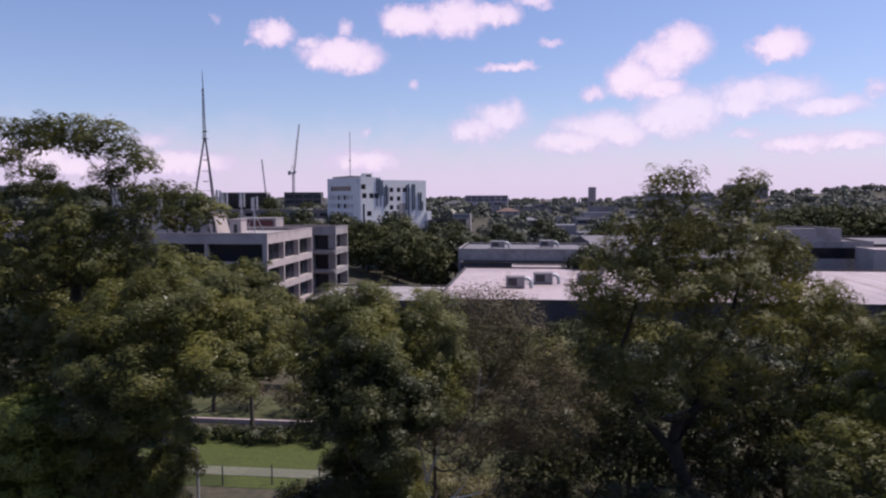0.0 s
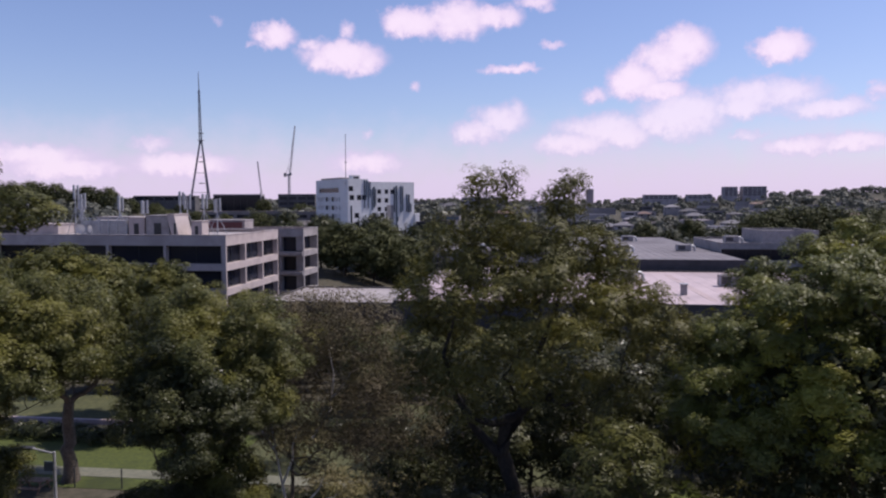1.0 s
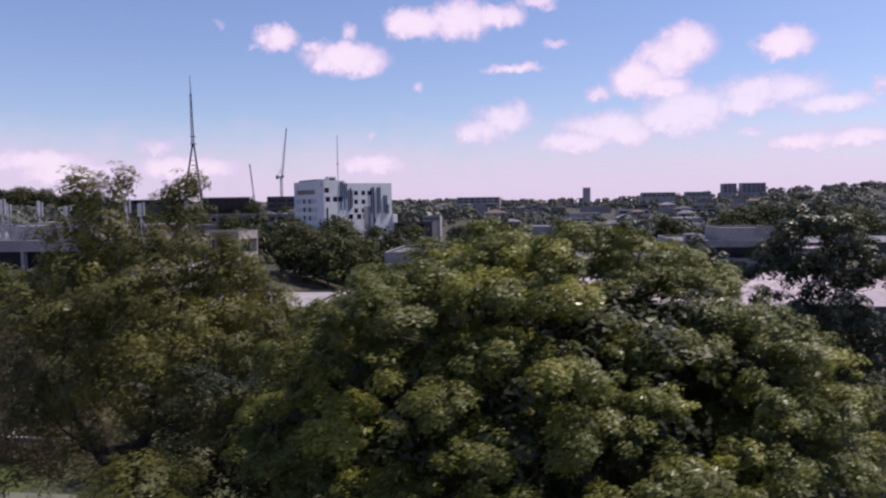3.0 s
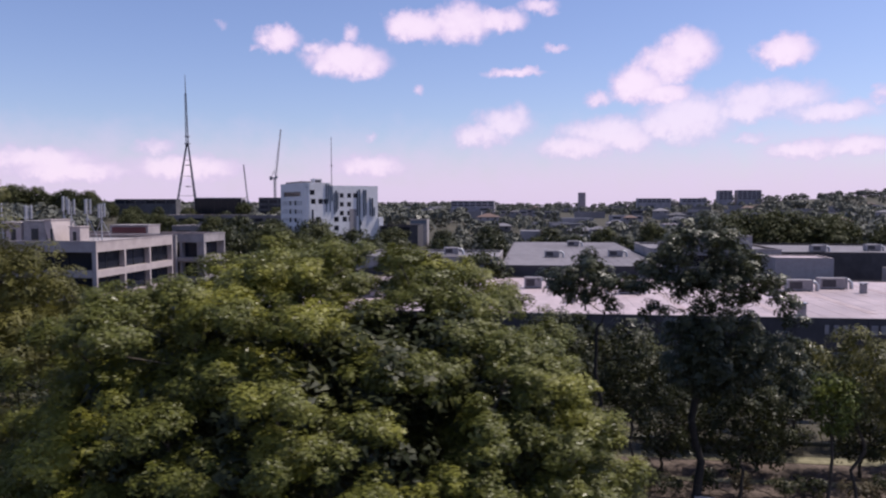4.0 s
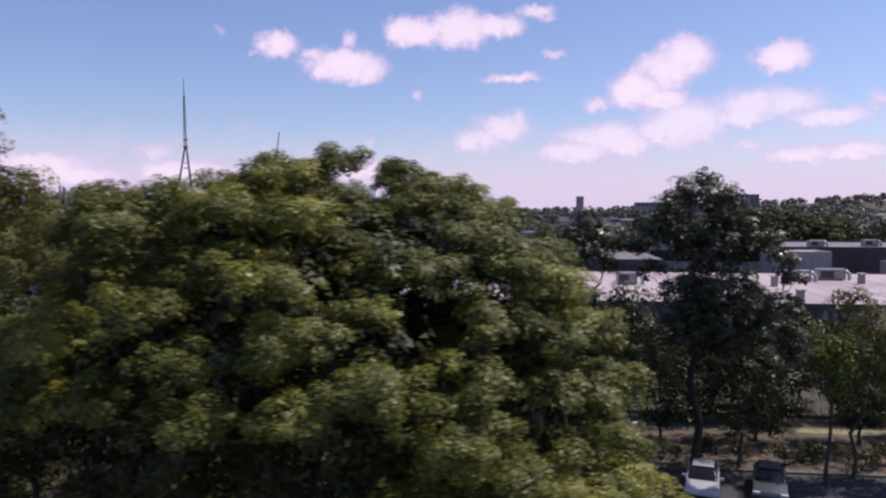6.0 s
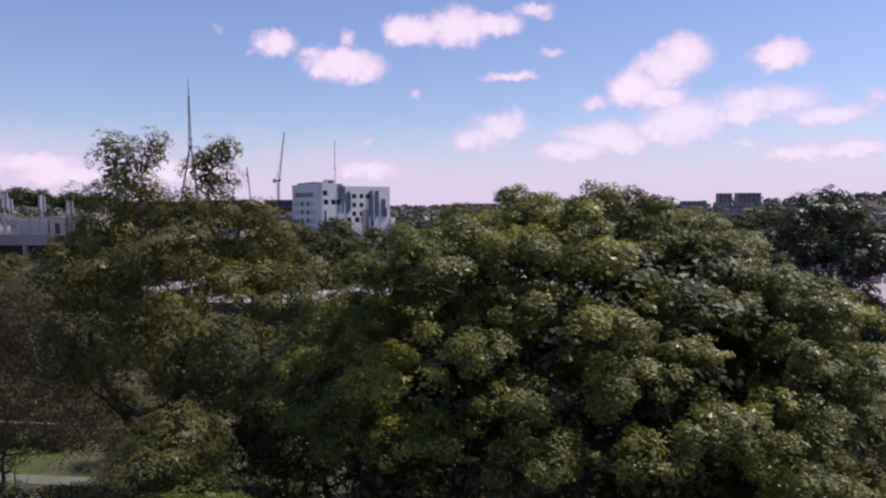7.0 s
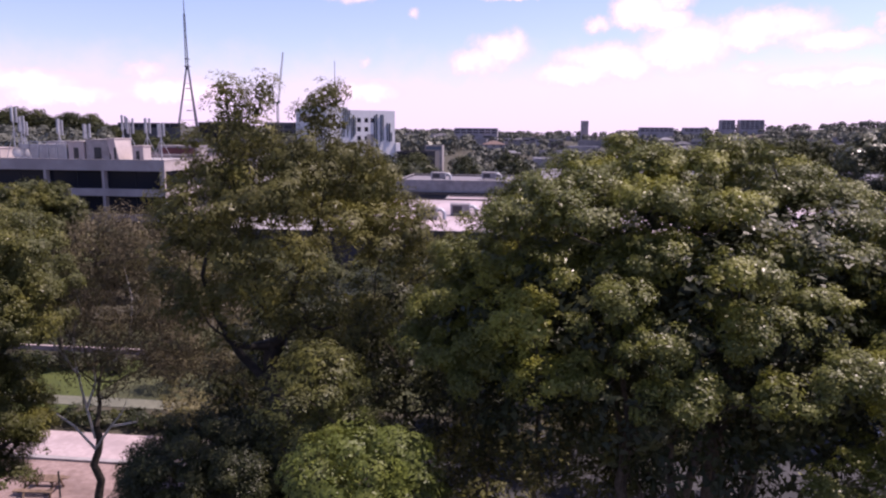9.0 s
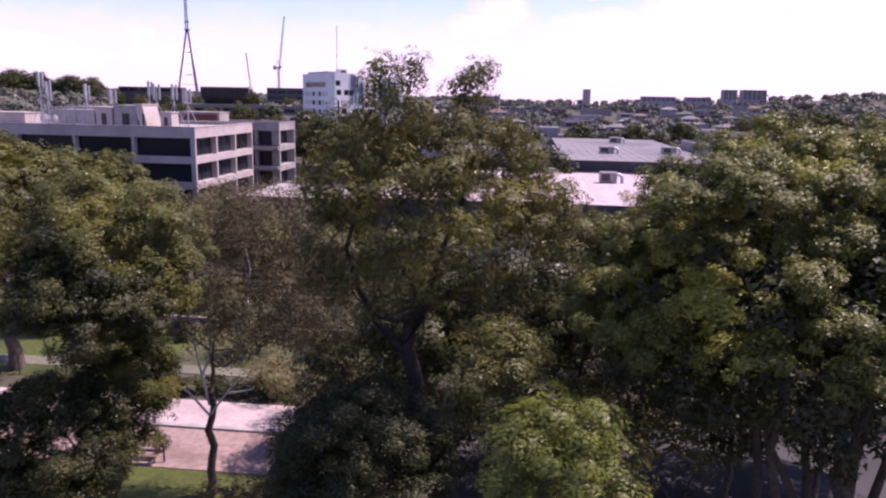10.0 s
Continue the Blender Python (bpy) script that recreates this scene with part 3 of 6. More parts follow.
slab("car_park", M_ASPHALT, "grey asphalt parking bays in front of the planting", 26, 48, 43.1, 49.0, z1=0.02, category="car park")
slab("garden_bed", M_MULCH, "brown bark mulch bed under young trees", 20, 75, 49.1, 57.5, z1=0.03, category="garden bed")
slab("verge", M_VERGE, "pale dry grass verge along the mulch bed", 22, 75, 57.6, 59.0, -0.4, 0.02, category="verge")
slab("verge", M_VERGE, "patchy dry grass strip between young trees", 24, 70, 53.1, 53.9, z1=0.06, category="verge")
slab("kerb", M_PATH, "pale concrete kerb of a service lane", 18, 80, 62.4, 62.7, -0.6, 0.04, category="kerb")
slab("road", M_ASPHALT, "asphalt service road in front of the warehouse", -20, 110, 92, 100, -5.4, -4.9, category="road")
slab("pavement", M_PATH, "pale kerb beside the parking bays", 26, 48, 49.0, 49.3, z1=0.15, category="kerb")


# ---------------------------------------------------------------- buildings
def cuts(bm, origin, along, length, z0, z1, holes, depth, inward):
    """A wall face with openings cut through it, each with reveals that go back by depth."""
    o, a, n = Vector(origin), Vector(along), Vector(inward)
    us = sorted({0.0, length, *[h[0] for h in holes], *[h[1] for h in holes]})
    zs = sorted({z0, z1, *[h[2] for h in holes], *[h[3] for h in holes]})

    def p(u, z, d=0.0):
        return bm.verts.new(o + a * u + n * d + Vector((0, 0, z - o.z)))

    for i in range(len(us) - 1):
        u0, u1 = us[i], us[i + 1]
        for j in range(len(zs) - 1):
            w0, w1 = zs[j], zs[j + 1]
            um, zm = (u0 + u1) / 2, (w0 + w1) / 2
            if any(h[0] < um < h[1] and h[2] < zm < h[3] for h in holes):
                continue
            bm.faces.new([p(u0, w0), p(u1, w0), p(u1, w1), p(u0, w1)])
    for u0, u1, w0, w1 in holes:
        for (ua, za), (ub, zb) in (((u0, w0), (u1, w0)), ((u1, w0), (u1, w1)), ((u1, w1), (u0, w1)), ((u0, w1), (u0, w0))):
            bm.faces.new([p(ua, za), p(ub, zb), p(ub, zb, depth), p(ua, za, depth)])


def pane(parent, origin, along, inward, u0, u1, z0, z1, depth, mat, mullions=1, frame_mat=None):
    """A window: glass set back in its opening, with a thin frame and mullions."""
    o, a, n = Vector(origin), Vector(along), Vector(inward)
    bm = bmesh.new()
    q = [o + a * u + n * (depth - 0.05) + Vector((0, 0, z - o.z)) for u, z in ((u0, z0), (u1, z0), (u1, z1), (u0, z1))]
    back = [v + n * 0.04 for v in q]
    f = [bm.verts.new(v) for v in q + back]
    for k in ((0, 1, 2, 3), (7, 6, 5, 4), (0, 4, 5, 1), (1, 5, 6, 2), (2, 6, 7, 3), (3, 7, 4, 0)):
        bm.faces.new([f[i] for i in k])
    win = part("window", bm, mat, parent)
    if mullions:
        bm = bmesh.new()
        t = 0.06
        bars = [(u0 + (u1 - u0) * k / (mullions + 1) - t / 2, u0 + (u1 - u0) * k / (mullions + 1) + t / 2, z0, z1) for k in range(1, mullions + 1)]
        bars += [(u0, u1, z0, z0 + t), (u0, u1, z1 - t, z1)]
        for b0, b1, c0, c1 in bars:
            q = [o + a * u + n * (depth - 0.14) + Vector((0, 0, z - o.z)) for u, z in ((b0, c0), (b1, c0), (b1, c1), (b0, c1))]
            f = [bm.verts.new(v) for v in q + [v + n * 0.08 for v in q]]
            for k in ((0, 1, 2, 3), (0, 4, 5, 1), (1, 5, 6, 2), (2, 6, 7, 3), (3, 7, 4, 0)):
                bm.faces.new([f[i] for i in k])
        part("frame", bm, frame_mat or M_DKSTEEL, win)
    return win


def block(name, label, x0, x1, y0, y1, z0, z1, wall_mat, roof_mat, front=(), side=(), depth=0.35, glass=None, mullions=0,
          parapet=0.5, category="building", group="", roof_drop=0.4, far_side=()):
    """A flat-roofed building: walls with openings to the front, to the east and to the west, roof with parapet, glazed windows."""
    cx, cy = (x0 + x1) / 2, (y0 + y1) / 2
    t = thing(name, (cx, cy, z0), label, category, group)
    X0, X1, Y0, Y1, H = x0 - cx, x1 - cx, y0 - cy, y1 - cy, z1 - z0
    front, side = [(a, b, c - z0, d - z0) for a, b, c, d in front], [(a, b, c - z0, d - z0) for a, b, c, d in side]
    far_side = [(a, b, c - z0, d - z0) for a, b, c, d in far_side]
    bm = bmesh.new()
    sides = (((X0, Y0, 0), (1, 0, 0), X1 - X0, front, (0, 1, 0)), ((X1, Y0, 0), (0, 1, 0), Y1 - Y0, side, (-1, 0, 0)),
             ((X0, Y0, 0), (0, 1, 0), Y1 - Y0, far_side, (1, 0, 0)), ((X0, Y1, 0), (1, 0, 0), X1 - X0, (), (0, -1, 0)))
    for o, a, ln, holes, n in sides:
        cuts(bm, o, a, ln, 0, H, list(holes), depth, n)
    part("wall", bm, wall_mat, t)
    bm = boxed(X0 + 0.3, X1 - 0.3, Y0 + 0.3, Y1 - 0.3, H - roof_drop - 0.3, H - roof_drop)
    roof = part("roof", bm, roof_mat, t)
    if parapet:
        bm = bmesh.new()
        w = 0.35
        box(bm, X0 - 0.06, X1 + 0.06, Y0 - 0.06, Y0 + w, H + 0.003, H + 0.12)
        box(bm, X0 - 0.06, X1 + 0.06, Y1 - w, Y1 + 0.06, H + 0.003, H + 0.12)
        box(bm, X0 - 0.06, X0 + w, Y0 + w, Y1 - w, H + 0.003, H + 0.12)
        box(bm, X1 - w, X1 + 0.06, Y0 + w, Y1 - w, H + 0.003, H + 0.12)
        part("coping", bm, wall_mat, t)
    for (o, a, ln, holes, n) in sides:
        for u0, u1, w0, w1 in holes:
            pane(t, o, a, n, u0, u1, w0, w1, depth, glass or M_GLASS, mullions)
    return t


def bays(start, step, count, gap, rows):
    return [(start + k * step + gap / 2, start + (k + 1) * step - gap / 2, lo, hi) for k in range(count) for lo, hi in rows]


OFFICE_ROWS = [(8.75, 11.45), (5.0, 7.7), (1.25, 3.95), (-1.2, 0.2)]
block("office_building", "four-storey cream precast concrete office with dark ribbon windows", -105, -39, 103.8, 126.7, -1.6, 13.0,
      M_CONC, M_CONC_DK, bays(1.2, 9.2, 7, 0.42, OFFICE_ROWS), bays(0.15, 7.55, 3, 0.42, OFFICE_ROWS), 0.95, M_GLASS, 1, category="office building")
# The wing stands in shade; the darker concrete puts that into its colour.
wing = block("office_building", "concrete rear wing of an office, colour darkened for shade, with deep shaded galleries", -100, -36.6, 134, 143.4, -1.6, 12.9,
             M_CONC_DK, M_ROOF_W, [(u0, u1, lo, lo + 2.8) for lo in (8.6, 4.9, 1.2) for u0, u1 in ((50.5, 58.6), (59.0, 63.1))], bays(0.2, 9.0, 1, 0.4, OFFICE_ROWS[:3]), 1.6, M_GLASS, 0, category="office building")
for k in range(3):
    part("gallery_slab", boxed(22.0, 31.6, -5.3, -4.703, 13.15 - 3.7 * (k + 1) + 0.1, 13.15 - 3.7 * (k + 1) + 0.7, bevel=0.04), M_CONC_DK, wing)
part("fin", boxed(26.2, 26.8, -5.9, -5.303, 0, 14.4, bevel=0.05), M_CONC_DK, wing, "tall concrete fin")
block("stair_tower", "cream concrete stair shaft joining two office wings", -62, -46.5, 126.8, 133.9, -1.6, 12.6, M_CONC, M_CONC_DK,
      (), bays(0.6, 6, 1, 0.6, OFFICE_ROWS), 0.5, M_GLASS, 1, category="building")


def rooftop_box(name, label, x0, x1, y0, y1, z0, z1, mat, category, lean=0.0):
    t = thing(name, ((x0 + x1) / 2, (y0 + y1) / 2, z0), label, category)
    w, d, h = (x1 - x0) / 2, (y1 - y0) / 2, z1 - z0
    bm = boxed(-w, w, -d, d, 0, h, bevel=0.06)
    for v in bm.verts:
        if v.co.z > h / 2:
            v.co.x += lean
    part("body", bm, mat, t)
    bm = boxed(-w - 0.12, w + 0.12, -d - 0.12, d + 0.12, h + 0.004, h + 0.14, bevel=0.03)
    for v in bm.verts:
        v.co.x += lean
    part("cap", bm, mat, t)
    bm = boxed(-w * 0.3, w * 0.3, -d - 0.06, -d - 0.004, 0.15, min(h * 0.7, 2.1))
    part("louvre_door", bm, M_DKSTEEL, t)
    return t


rooftop_box("plant_room", "mid-grey clad lift overrun on an office roof", -54.6, -50.7, 109.5, 114.5, 12.6, 15.8, M_CONC_DK, "plant room")
rooftop_box("roof_screen", "leaning pale metal screen beside a lift overrun", -50.1, -48.9, 109.0, 113.8, 12.6, 16.0, M_CONC, "screen", -0.7)
rooftop_box("roof_hut", "small pale roof access hut with a dark door", -47.4, -45.6, 110.2, 112.6, 12.6, 14.9, M_CONC, "roof hut")
rooftop_box("plant_room", "long low pale plant enclosure on an office roof", -96, -74, 116, 121, 12.6, 14.2, M_CONC, "plant room")
dark_box = rooftop_box("plant_room", "dark maroon-fronted plant room in a pale frame on the rear wing roof", -57.6, -49.7, 138, 142.6, 12.5, 14.4, M_CONC_DK, "plant room")
part("front_panel", boxed(-3.4, 3.5, -2.46, -2.364, 0.15, 1.6), M_RED, dark_box, "dark maroon panel")
rooftop_box("plant_room", "grey plant room on the rear wing roof", -80, -68, 137, 142.6, 12.6, 15.0, M_CONC_DK, "plant room")


def screen_enclosure(x0, x1, y0, y1, z0, h):
    t = thing("plant_screen", ((x0 + x1) / 2, (y0 + y1) / 2, z0), "pale louvred plant screen on steel posts on an office roof", "plant screen")
    w, d = (x1 - x0) / 2, (y1 - y0) / 2
    for k in range(9):
        z = 0.25 + k * (h - 0.35) / 9
        part("slat", boxed(-w, w, -d, -d + 0.05, z, z + (h - 0.35) / 9 - 0.07), M_STEEL, t)
        part("slat", boxed(w - 0.05, w, -d + 0.06, d, z, z + (h - 0.35) / 9 - 0.07), M_STEEL, t)
    for k in range(6):
        x = -w + 0.05 + k * (2 * w - 0.1) / 5
        part("post", boxed(x - 0.06, x + 0.06, -d - 0.14, -d - 0.004, 0, h + 0.1), M_STEEL, t)
    part("top_rail", boxed(-w - 0.08, w + 0.08, -d - 0.1, -d + 0.08, h + 0.103, h + 0.22), M_STEEL, t)
    part("tank", boxed(-w + 0.6, w - 0.6, -d + 0.5, d - 0.2, 0.0, h - 0.2, bevel=0.1), M_CONC_DK, t)


screen_enclosure(-65.4, -57.6, 109.2, 114.5, 12.6, 2.7)
rooftop_box("plant_room", "pale metal-clad plant room on an office roof", -57.4, -54.8, 109.3, 114.3, 12.6, 15.5, M_CONC, "plant room")


def antenna_mast(x, y, z, h, seed, label="steel rooftop mast with slender panel antennas"):
    rng = random.Random(seed)
    t = thing("antenna_mast", (x, y, z), label, "antenna", "rooftop antennas")
    part("pole", rod(bmesh.new(), (0, 0, 0), (0, 0, h), 0.12, 0.08), M_STEEL, t)
    for k in range(3):
        a = k * 2.1 + rng.random()
        dx, dy = 0.45 * math.cos(a), 0.45 * math.sin(a)
        bm = boxed(dx - 0.16, dx + 0.16, dy - 0.1, dy + 0.1, h - 1.9 - 0.4 * rng.random(), h + 0.35 * rng.random(), bevel=0.03)
        part("panel", bm, M_STEEL, t)
        part("bracket", rod(bmesh.new(), (0, 0, h - 1.2), (dx, dy, h - 1.2), 0.03), M_STEEL, t)
    for k in range(2):
        a = 0.5 + k * 2.6
        part("brace", rod(bmesh.new(), (1.6 * math.cos(a), 1.6 * math.sin(a), 0), (0, 0, h * 0.6), 0.05), M_STEEL, t)


for i, (x, y, h) in enumerate(((-66.8, 110, 8.0), (-66.0, 110.6, 6.6), (-59.2, 110, 6.2), (-58.0, 115.4, 5.6), (-51.6, 115.2, 6.9), (-50.6, 115.6, 6.4), (-47.4, 115, 6.5), (-45.6, 116, 5.8), (-73, 121, 6.0), (-83, 121, 6.0))):
    antenna_mast(x, y, 12.6, h, i)


def dish(x, y, z, r, turn):
    t = thing("satellite_dish", (x, y, z), "white round satellite dish on a short steel post", "satellite dish", "rooftop dishes", turn=turn)
    part("post", rod(bmesh.new(), (0, 0, 0), (0, 0, 1.0), 0.06), M_STEEL, t)
    bm = bmesh.new()
    rings = []
    for k in range(5):
        rr = r * k / 4
        rings.append([bm.verts.new((rr * math.cos(a), -0.25 - 0.28 * (rr / r) ** 2 * r, 1.1 + rr * math.sin(a) + 0.2 * rr)) for a in np.linspace(0, 2 * math.pi, 14, endpoint=False)] if k else [bm.verts.new((0, -0.25, 1.1))])
    for k in range(1, 5):
        for j in range(14):
            a, b = rings[k][j], rings[k][(j + 1) % 14]
            bm.faces.new([rings[0][0], a, b] if k == 1 else [rings[k - 1][j], a, b, rings[k - 1][(j + 1) % 14]])
    bmesh.ops.solidify(bm, geom=bm.faces[:], thickness=0.04)
    part("reflector", bm, M_WHITE, t, smooth=True)


dish(-63.6, 106.4, 12.6, 0.8, 10)
dish(-62.0, 106.8, 12.6, 0.65, -25)

# warehouse with its pale roof
WH_HOLES = [(6 + 9.0 * k, 12.5 + 9.0 * k, -3.6, -0.9) for k in range(12)] + [(68.5 + 9 * k, 72 + 9 * k, 0.4, 1.9) for k in range(1)]
wh = block("warehouse", "long low warehouse with dark cladding and a pale pinkish metal roof", -14, 104, 105, 157, -5.6, 3.4, M_WALL_DK, M_ROOF_W,
           WH_HOLES[:12], bays(2, 12, 4, 5, [(-3.6, -0.8)]), 0.4, M_GLASS, 3, category="warehouse", roof_drop=0.12)
for k in range(9):
    part("skylight", boxed(-50 + 12.5 * k, -48.8 + 12.5 * k, -20, 19, 8.885, 8.91), M_SLAB, wh, "paler translucent roof strip")
for k in range(39):
    part("seam", boxed(-57 + 3 * k, -56.95 + 3 * k, -25.5, 25.5, 8.883, 8.905), M_ROOF_W, wh)
for k in range(13):
    part("panel_joint", boxed(-58.6 + 9 * k, -58.2 + 9 * k, -26.1, -26.003, 0.2, 8.9), M_WALL_DK, wh)
for k, (w, h) in enumerate(((0.7, 1.4), (0.9, 1.3), (0.7, 1.5), (0.8, 1.2), (0.7, 1.4), (1.1, 1.5), (1.4, 1.3))):
    part("sign_bar", boxed(17.0 + k * 1.15, 17.0 + k * 1.15 + w * 0.75, -26.12, -26.004, 8.5 - 0.3 - h * 0.85, 8.5 - 0.3), M_CONC_DK, wh, "pale block of raised signage")
block("annex", "low grey-roofed annex beside the warehouse", -34, -14.1, 106, 126, -5.6, 2.9, M_WALL_DK, M_CONC_DK, [(2 + 6 * k, 6.5 + 6 * k, -3, -0.6) for k in range(3)],
      (), 0.3, M_GLASS, 2, category="warehouse", roof_drop=0.1)


def rooftop_unit(x, y, z, w, d, h, turn=0.0):
    t = thing("rooftop_unit", (x, y, z), "grey boxed air-conditioning unit with a round duct on a roof", "air conditioner", "roof air conditioners", turn=turn)
    for sx in (-1, 1):
        part("skid", boxed(sx * w * 0.4 - 0.08, sx * w * 0.4 + 0.08, -d / 2, d / 2, 0, 0.15), M_DKSTEEL, t)
    part("body", boxed(-w / 2, w / 2, -d / 2, d / 2, 0.15, h, bevel=0.05), M_CONC_DK, t)
    part("grille", boxed(-w * 0.40, w * 0.1, -d / 2 - 0.03, -d / 2 - 0.003, 0.45, h - 0.3), M_WALL_DK, t)
    for sx in (-1, 1):
        part("frame_post", boxed(sx * w / 2 - 0.07, sx * w / 2 + 0.07, -d / 2 - 0.16, -d / 2 - 0.035, 0, h + 0.12), M_STEEL, t)
    part("frame_rail", boxed(-w / 2, w / 2, -d / 2 - 0.16, -d / 2 - 0.035, h + 0.123, h + 0.22), M_STEEL, t)
    rng = np.random.default_rng(3)
    pts = [(w / 2 - 0.2, 0, h * 0.75), (w / 2 + 0.6, 0, h * 0.8), (w / 2 + 1.1, 0, h * 0.55), (w / 2 + 1.15, 0, 0.0)]
    part_mesh("duct", tubes("duct", [(pts, [0.32] * 4)], 10), M_STEEL, t, smooth=True)


for x, y, w in ((9.5, 127, 3.0), (2.2, 128, 3.2), (-2.5, 121.5, 3.0), (70, 139, 4.2), (77, 143, 4.6), (40, 131, 3.2), (24, 138, 3.0)):
    rooftop_unit(x, y, 3.29, w, 2.0, 2.0)


def vent(x, y, z, h):
    t = thing("roof_vent", (x, y, z), "square brownish roof vent with a flat cowl", "vent", "roof vents")
    part("shaft", boxed(-0.45, 0.45, -0.45, 0.45, 0, h), M_CONC_DK, t)
    part("cowl", boxed(-0.6, 0.6, -0.6, 0.6, h + 0.15, h + 0.3, bevel=0.03), M_STEEL, t)
    for sx in (-0.4, 0.4):
        part("leg", boxed(sx - 0.04, sx + 0.04, -0.4, 0.4, h + 0.002, h + 0.15), M_DKSTEEL, t)


for x, y in ((63.6, 130), (60.3, 108.5), (79.8, 136.6), (30, 118), (14, 145)):
    vent(x, y, 3.29, 1.5)

# lower dark skirts and low roofs behind the warehouse
block("low_building", "dark-walled loading bay in front of a grey commercial building", -16, 12, 166.5, 171.8, -5, 3.6, M_WALL_DK, M_ROOF_G, (), (), 0.3, group="commercial buildings")
shed = block("low_building", "wide low shed with a long mauve-grey metal roof", 17, 51.5, 160.5, 262, -5, 5.6, M_WALL_DK, M_ROOF_G, (), (), 0.3, group="commercial buildings", roof_drop=0.08, parapet=0)
for k in range(16):
    part("seam", boxed(-16.2 + 2.1 * k, -16.12 + 2.1 * k, -50.2, 50.2, 10.525, 10.56), M_ROOF_G, shed)
BAND = lambda n, step, lo, hi, gap=0.6: bays(0.5, step, n, gap, [(lo, hi)])
block("low_building", "long grey-walled commercial building with a flat roof", -17, 16, 172, 198, -5, 6.4, M_CONC_DK, M_ROOF_G, (), (), 0.3, M_GLASS, 2, group="commercial buildings")
block("low_building", "low annex with a bright pale metal roof", -4, 16.5, 159, 166, -5, 3.3, M_CONC_DK, M_ROOF_W, BAND(3, 7, -1.5, 1.5), (), 0.3, M_GLASS, 2, group="commercial buildings", roof_drop=0.1)
block("low_building", "grey building with a continuous dark window band", 52, 82, 186, 216, -5, 7.8, M_CONC_DK, M_ROOF_G, [(0.3, 29.7, 3.6, 6.3)], [(0.3, 29.7, 3.6, 6.3)], 0.4, M_GLASS, 4, group="commercial buildings")
block("low_building", "set-back upper storey block with pale walls", 63.5, 77, 192, 210, 7.45, 10.6, M_CONC_DK, M_ROOF_G, (), (), 0.3, group="commercial buildings")
block("low_building", "long low dark-walled building with a pale flat roof", 83, 150, 190, 232, -5, 6.9, M_WALL_DK, M_ROOF_G, (), (), 0.3, M_GLASS, 2, group="commercial buildings")
block("low_building", "small bright-roofed building between grey roofs", 77, 89, 174, 184, -5, 6.6, M_CONC, M_ROOF_W, BAND(2, 6, 0, 2), (), 0.3, M_GLASS, 1, group="commercial buildings", roof_drop=0.1)
block("low_building", "mid-grey building with a sawtooth of roof plant", 100, 160, 140, 176, -5, 4.6, M_FARWALL, M_ROOF_G, BAND(9, 6.4, 0, 2.6), (), 0.3, M_GLASS, 1, group="commercial buildings")
for x, y, z in ((28.4, 186, 5.52), (44, 190, 5.52), (36, 236, 5.52), (-8, 180, 6.2), (4, 184, 6.2), (57, 196, 7.4), (95, 200, 6.5), (110, 205, 6.5)):
    rooftop_unit(x, y, z, 3.4, 2.2, 1.7)


